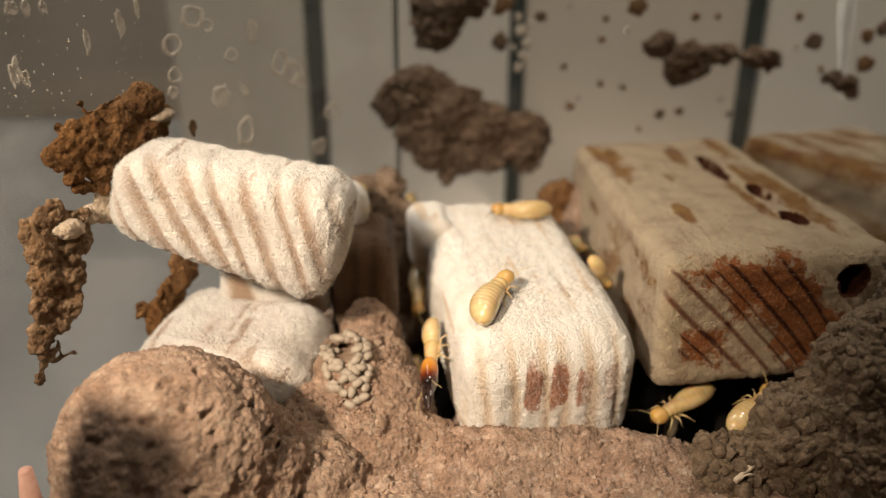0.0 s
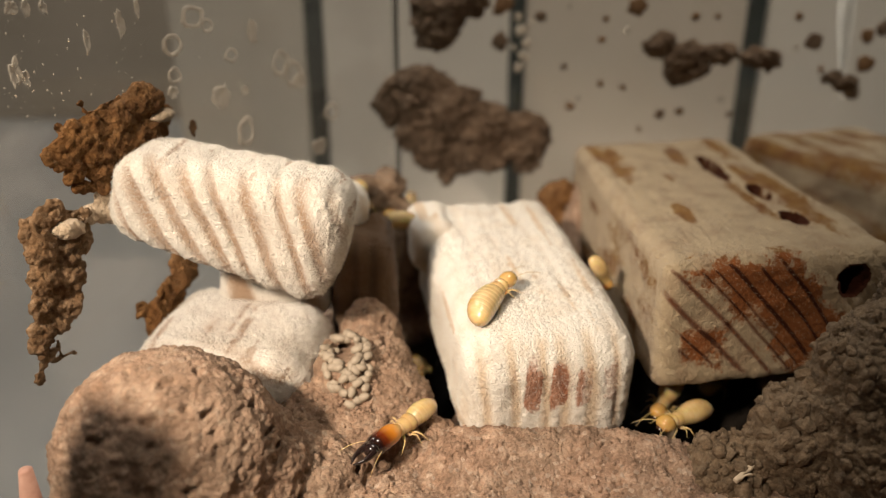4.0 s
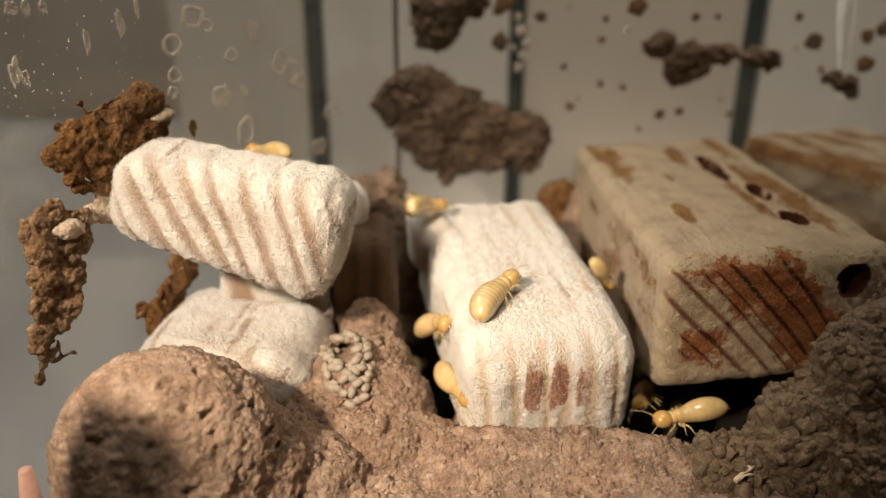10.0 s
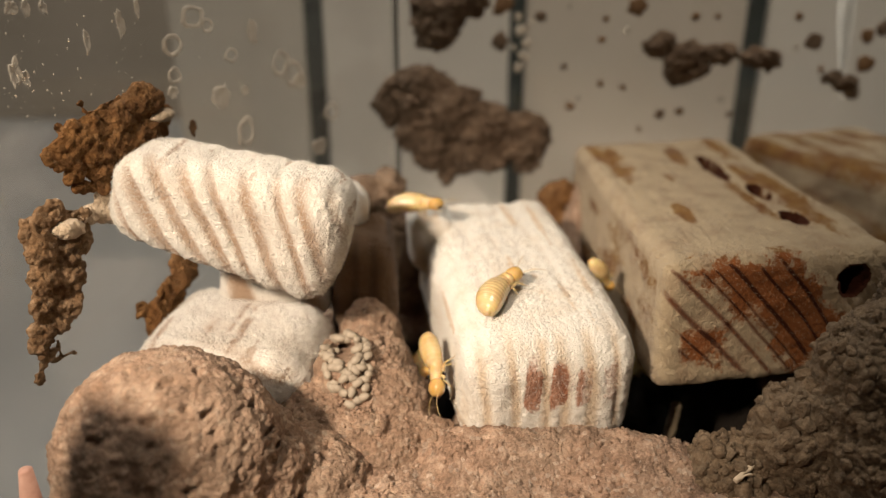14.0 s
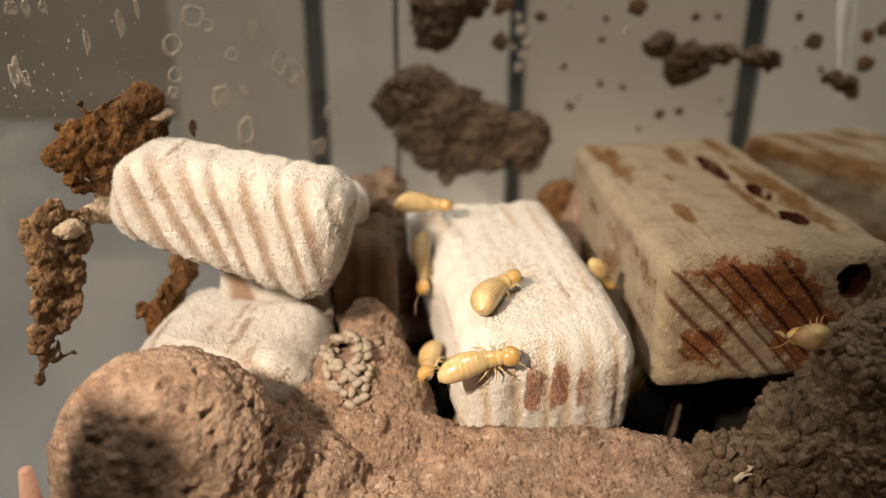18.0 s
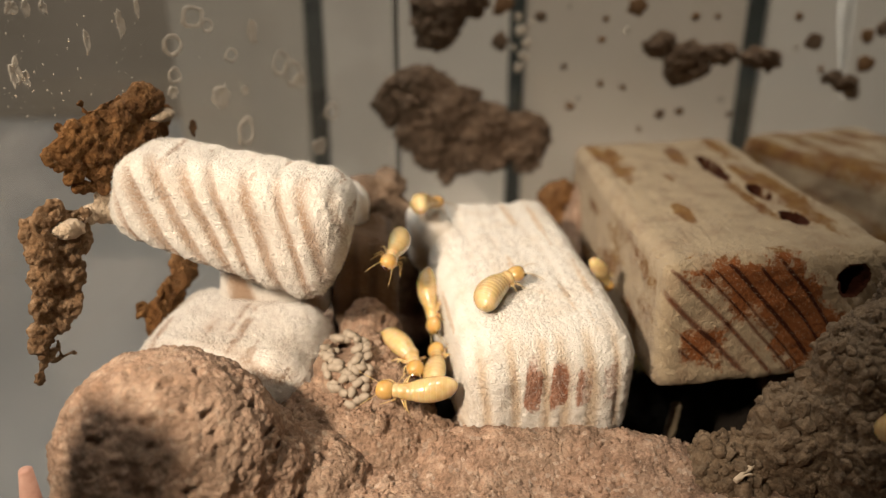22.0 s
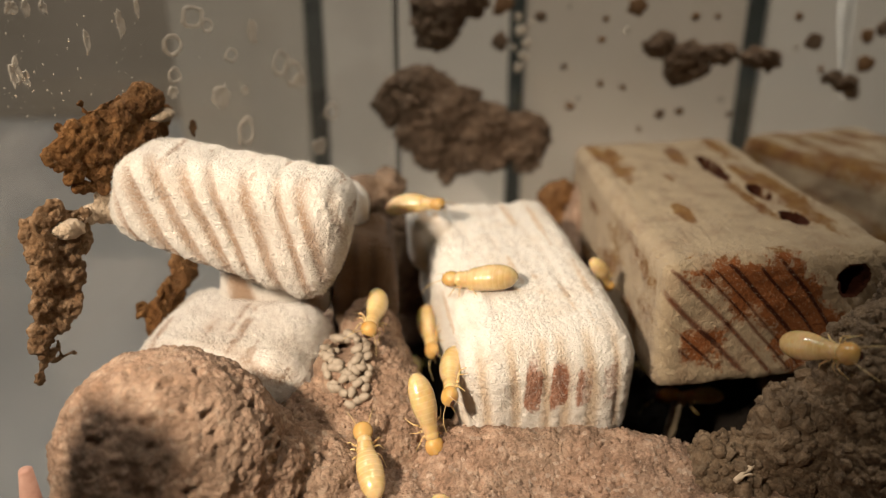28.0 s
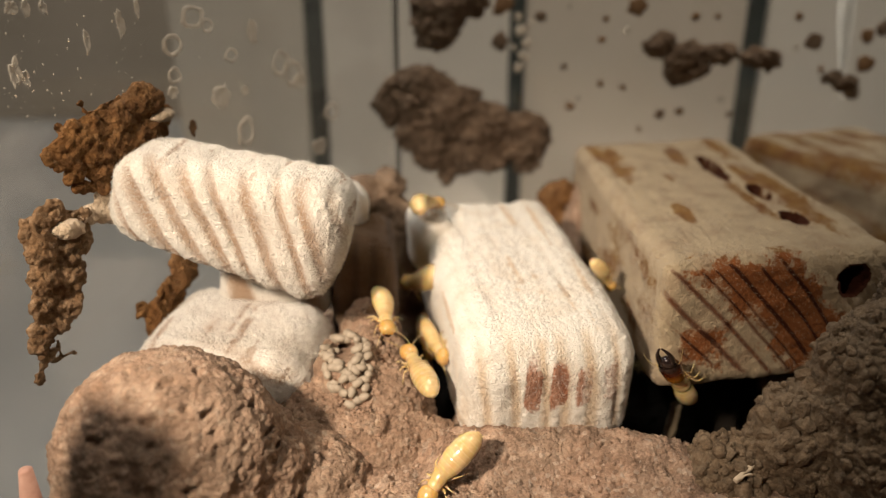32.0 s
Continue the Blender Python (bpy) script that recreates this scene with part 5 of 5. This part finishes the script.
    go("post_walker", [
        (0, -19.6, 117.5, 39.1, -36, 45, -42), (16, -19.4, 115.3, 39.3, -40, 45, -46), (18, -12.3, 106, 41.2, -36, 48, -79),
        (18.5, -9.4, 103.7, 40.5, -16, 23, -139), (19, -9.3, 102.8, 40.4, -40, 31, -129), (20, -9.2, 102.9, 40.6, -29, 29, -132),
        (21, -8.1, 102.4, 40.6, -15, -9, -170), (21.5, -7.7, 100.8, 39.4, -10, -16, -176), (22, -6.7, 94, 41.1, -7, -28, 171),
        (22.5, -8.4, 92.5, 40.8, -5, -37, 157), (23, -8.3, 92.4, 39.9, -8, -37, 157), (23.5, -8.9, 92.3, 37.7, -12, -36, 159),
        (24, -9.1, 92, 36, 0, -37, 157), (24.5, -9.9, 91.4, 34.8, 9, -39, 152), (25, -10.3, 91.2, 34.3, -1, -33, 163),
        (25.5, -10.6, 91.2, 34.2, -8, -32, 165), (27.5, -9.2, 89.8, 33.5, -10, -21, 178), (28, -9.3, 89.9, 33.7, -9, -23, 176),
        (28.5, -9.5, 89.8, 33.9, -3, -27, 171), (29, -9.7, 89.9, 33.6, -8, -27, 172), (29.5, -10.1, 89.8, 33.5, -4, -32, 165),
        (30, -9.2, 89.6, 33.4, -3, -27, 172), (30.5, -7.6, 90.1, 32.5, -7, -6, -167), (31, -7.8, 90, 32.7, -5, -8, -169),
        (31.5, -7.9, 90.7, 32.8, -14, -1, -163), (32, -7.9, 90.9, 33.5, -12, -8, -169)])
    go("edge_walker", [
        (0, -4.3, 126.9, 35.5, -27, 67, 159), (15.8, -4.2, 124.9, 35.8, -29, 66, 156), (16.5, -3.6, 116.2, 35.6, -25, 67, 162),
        (17.5, -3, 109.9, 35.9, -39, 64, 152), (18, -1.8, 103.5, 35.8, -64, 44, 128), (18.5, -1.2, 102.6, 36.1, -79, 25, 118),
        (19, -0.6, 101.1, 35.3, -64, 36, 123), (20, -1.3, 101.1, 35.4, -57, 45, 129), (20.5, -1.6, 100.5, 34.1, -48, 56, 139),
        (21, -1.3, 99.2, 33.4, -51, 56, 138), (21.5, -1.2, 97.8, 32.6, -51, 56, 139), (22, -0.6, 97, 32.9, -63, 50, 133),
        (22.5, 0.1, 93.7, 33.2, 32, 54, -135), (23, 0.5, 92.2, 34.6, 54, 50, -106), (23.5, 0.9, 91.1, 34.7, 44, 53, -117),
        (24, 0.8, 90.2, 34.7, -8, 47, -171), (24.5, 1.2, 88.9, 34.4, 0, 48, -167), (25, 2.1, 84.6, 34.8, 22, 35, -130),
        (25.5, 2.9, 81.8, 35.3, -5, 34, -140), (26.5, 2.4, 81.5, 32.3, -15, 49, -174), (27.5, 2.4, 79.9, 30.8, -12, 68, 165),
        (28, 2.3, 80.1, 30.6, -14, 68, 163), (28.5, 2, 82.3, 29.1, -4, 69, 171), (29, 1.7, 84.1, 28.4, -85, -32, 97),
        (29.5, 1.5, 85, 28.2, -86, -33, 97), (30, 0.8, 86.1, 26.1, 27, 72, -155), (31, 0.3, 88.9, 24.7, 17, 72, -164),
        (31.5, 0.4, 90.8, 26.4, -12, 70, 172), (32, -0.1, 93.9, 28, -9, 72, -168)])
    go("slot_sitter", [
        (0, 21.6, 98.3, 37.5, 77, 152, 9), (8, 21.8, 98.2, 37.4, 76, 152, 9), (16, 21.8, 98.2, 37.2, 79, 147, 11), (24, 21.8, 98.2, 37.3, 76, 151, 9),
        (32, 22, 98.2, 37.2, 79, 147, 11)])
    go("slot_back", [
        (0, 22.8, 119, 31.9, 6, 25, -171), (3, 22.7, 120.9, 31.1, 6, 25, -171), (5, 19.4, 124.3, 28.8, 6, 26, -169),
        (32, 19.4, 124.3, 28.8, 6, 26, -169)])
    go("chunk_walker", [
        (0, -13.2, 112.4, 41.8, -5, -8, -169), (5.5, -13.1, 112.6, 42.5, -1, -8, -169), (6, -12.4, 112.3, 41.3, 7, 0, 18),
        (7, -13, 108.9, 43.6, 12, 8, 25), (7.5, -14.6, 103.7, 47.1, 6, 13, 23), (8, -16, 99, 51.4, 8, 9, 46), (8.5, -18.4, 101, 51.1, 4, 5, 52),
        (9, -21.1, 103, 50.9, -3, 0, 49), (9.5, -21.8, 104, 50.8, -5, 0, 52), (10, -24.2, 105.2, 51, -5, 0, 53), (11, -27.7, 105.3, 51.3, -8, 0, 49),
        (13, -30.8, 107.2, 45.7, 12, 0, 165), (32, -30.8, 107.2, 45.7, 12, 0, 165)])
    go("heap_a", [
        (0, 51, 82.5, 27, 54, 166, -1), (17, 49.4, 82.5, 29, 55, 152, 3), (17.5, 46.5, 82.3, 34.4, 42, 158, 1),
        (18, 38.5, 73.4, 41.8, 33, 158, 1), (18.5, 38, 72.6, 38.1, 8, -14, 161), (19, 39, 71, 38.4, 8, 49, -164),
        (19.5, 39.6, 70, 37.3, 29, 56, -132), (20, 41, 66.6, 38.3, 58, 53, -94), (20.5, 43, 64.4, 38.2, 72, 49, -83),
        (21, 44.2, 63.7, 37.5, 71, 51, -86), (22, 46.5, 62, 37, 85, 47, -78), (22.8, 49.6, 60.5, 37.7, 91, 47, -78),
        (32, 50.2, 60.5, 37.7, 92, 47, -77)])
    go("heap_b", [
        (0, 54.3, 82.5, 27, 46, 159, 1), (24, 52, 82.5, 28, 43, 152, 3), (24.5, 50, 83, 32, 43, 152, 3), (25, 45.8, 84.4, 36.8, 39, 147, 5),
        (25.5, 39.7, 74.8, 41.4, 38, -154, -14), (26.5, 39.1, 78.7, 38.1, 49, 149, 4), (27.5, 39.5, 70.8, 39.5, 19, 51, -158),
        (28, 40.1, 70.2, 40, 38, 56, -127), (28.5, 40.7, 68.1, 40, 53, 55, -102), (29, 41.9, 67.6, 40.6, 71, 49, -82),
        (29.5, 42.5, 66.5, 41.1, 74, 47, -79), (30, 42.9, 65.9, 40.9, 71, 50, -86), (30.5, 43.3, 64.5, 41.2, 62, 54, -99),
        (31, 45.3, 62.6, 40.2, 61, 56, -107), (31.6, 49.2, 62.2, 39.7, 70, 55, -105), (32, 50.2, 62.1, 39.7, 71, 55, -105)])
    go("soldier_b", [
        (0, 36, 123, 8.5, -26, -9, 28), (24, 36, 121, 8.7, -27, -13, 40), (25, 31.9, 94.1, 17.7, 15, -17, 117),
        (25.5, 30.6, 91.7, 19.7, 14, -18, 115), (26.5, 34.6, 94.4, 18.2, 16, -18, 110), (27.5, 35.7, 94.3, 18.8, -24, -15, 49),
        (28.2, 38.5, 103, 12.5, -27, -15, 49), (29.5, 41, 116, 10, -25, -14, 46), (30.3, 42.4, 104.4, 11.5, -25, -14, 46), (31, 38.7, 95.8, 17.4, -23, -13, 42),
        (31.3, 37.8, 94.1, 18.5, -21, -13, 42), (31.6, 33.8, 89.9, 23.1, 129, -15, -24), (32, 29.9, 84.3, 29.4, 127, -17, -25)])
    go("slit", [
        (0, 32, 119, 9, 12, 33, 166), (8.6, 32, 118, 9, 16, 35, 169), (9.5, 28.9, 90.2, 20.4, 15, 36, 170),
        (10, 28.1, 89.2, 21, 20, 35, 169), (10.5, 28.7, 90.3, 20.8, 21, 39, 174), (11.2, 33, 116, 10, 16, 35, 169),
        (15.8, 33, 114, 10, 13, 36, 169), (16.5, 29.3, 90.4, 21.2, 2, 68, 165), (17.5, 30.3, 93.7, 18.7, 9, 69, 171),
        (18.5, 33, 116, 9.5, 14, 37, 171), (32, 33, 119, 9, 14, 37, 171)])
    curl("resident", [(0, 14), (9, 16), (12, 22), (13, 26), (17, 26), (19, 36), (22, 36), (23, 16), (24, 5), (25, -18), (27.5, 4), (32, 4)])
    curl("forager", [(0, 0), (16.5, 22), (17, -4), (18, 8), (18.5, 24), (19, 6), (20, -8), (20.5, -20), (22, 6), (23, 12), (23.5, -12), (24, -10), (25, 0), (32, 0)])
    curl("scout", [(0, 0), (23.5, 30), (24, 0), (27.5, -6), (28.5, 8), (29, 4), (30, 6), (30.5, 24), (31, -8), (32, -14)])
    curl("climber", [(0, 0), (27.5, -6), (28, 4), (29, -4), (29.5, 16), (30, 8), (31, 0), (32, 0)])
    curl("perched", [(0, -22), (1.5, -18), (4, 0), (6, 14), (13, 16), (20, 8), (32, 14)])


motions()
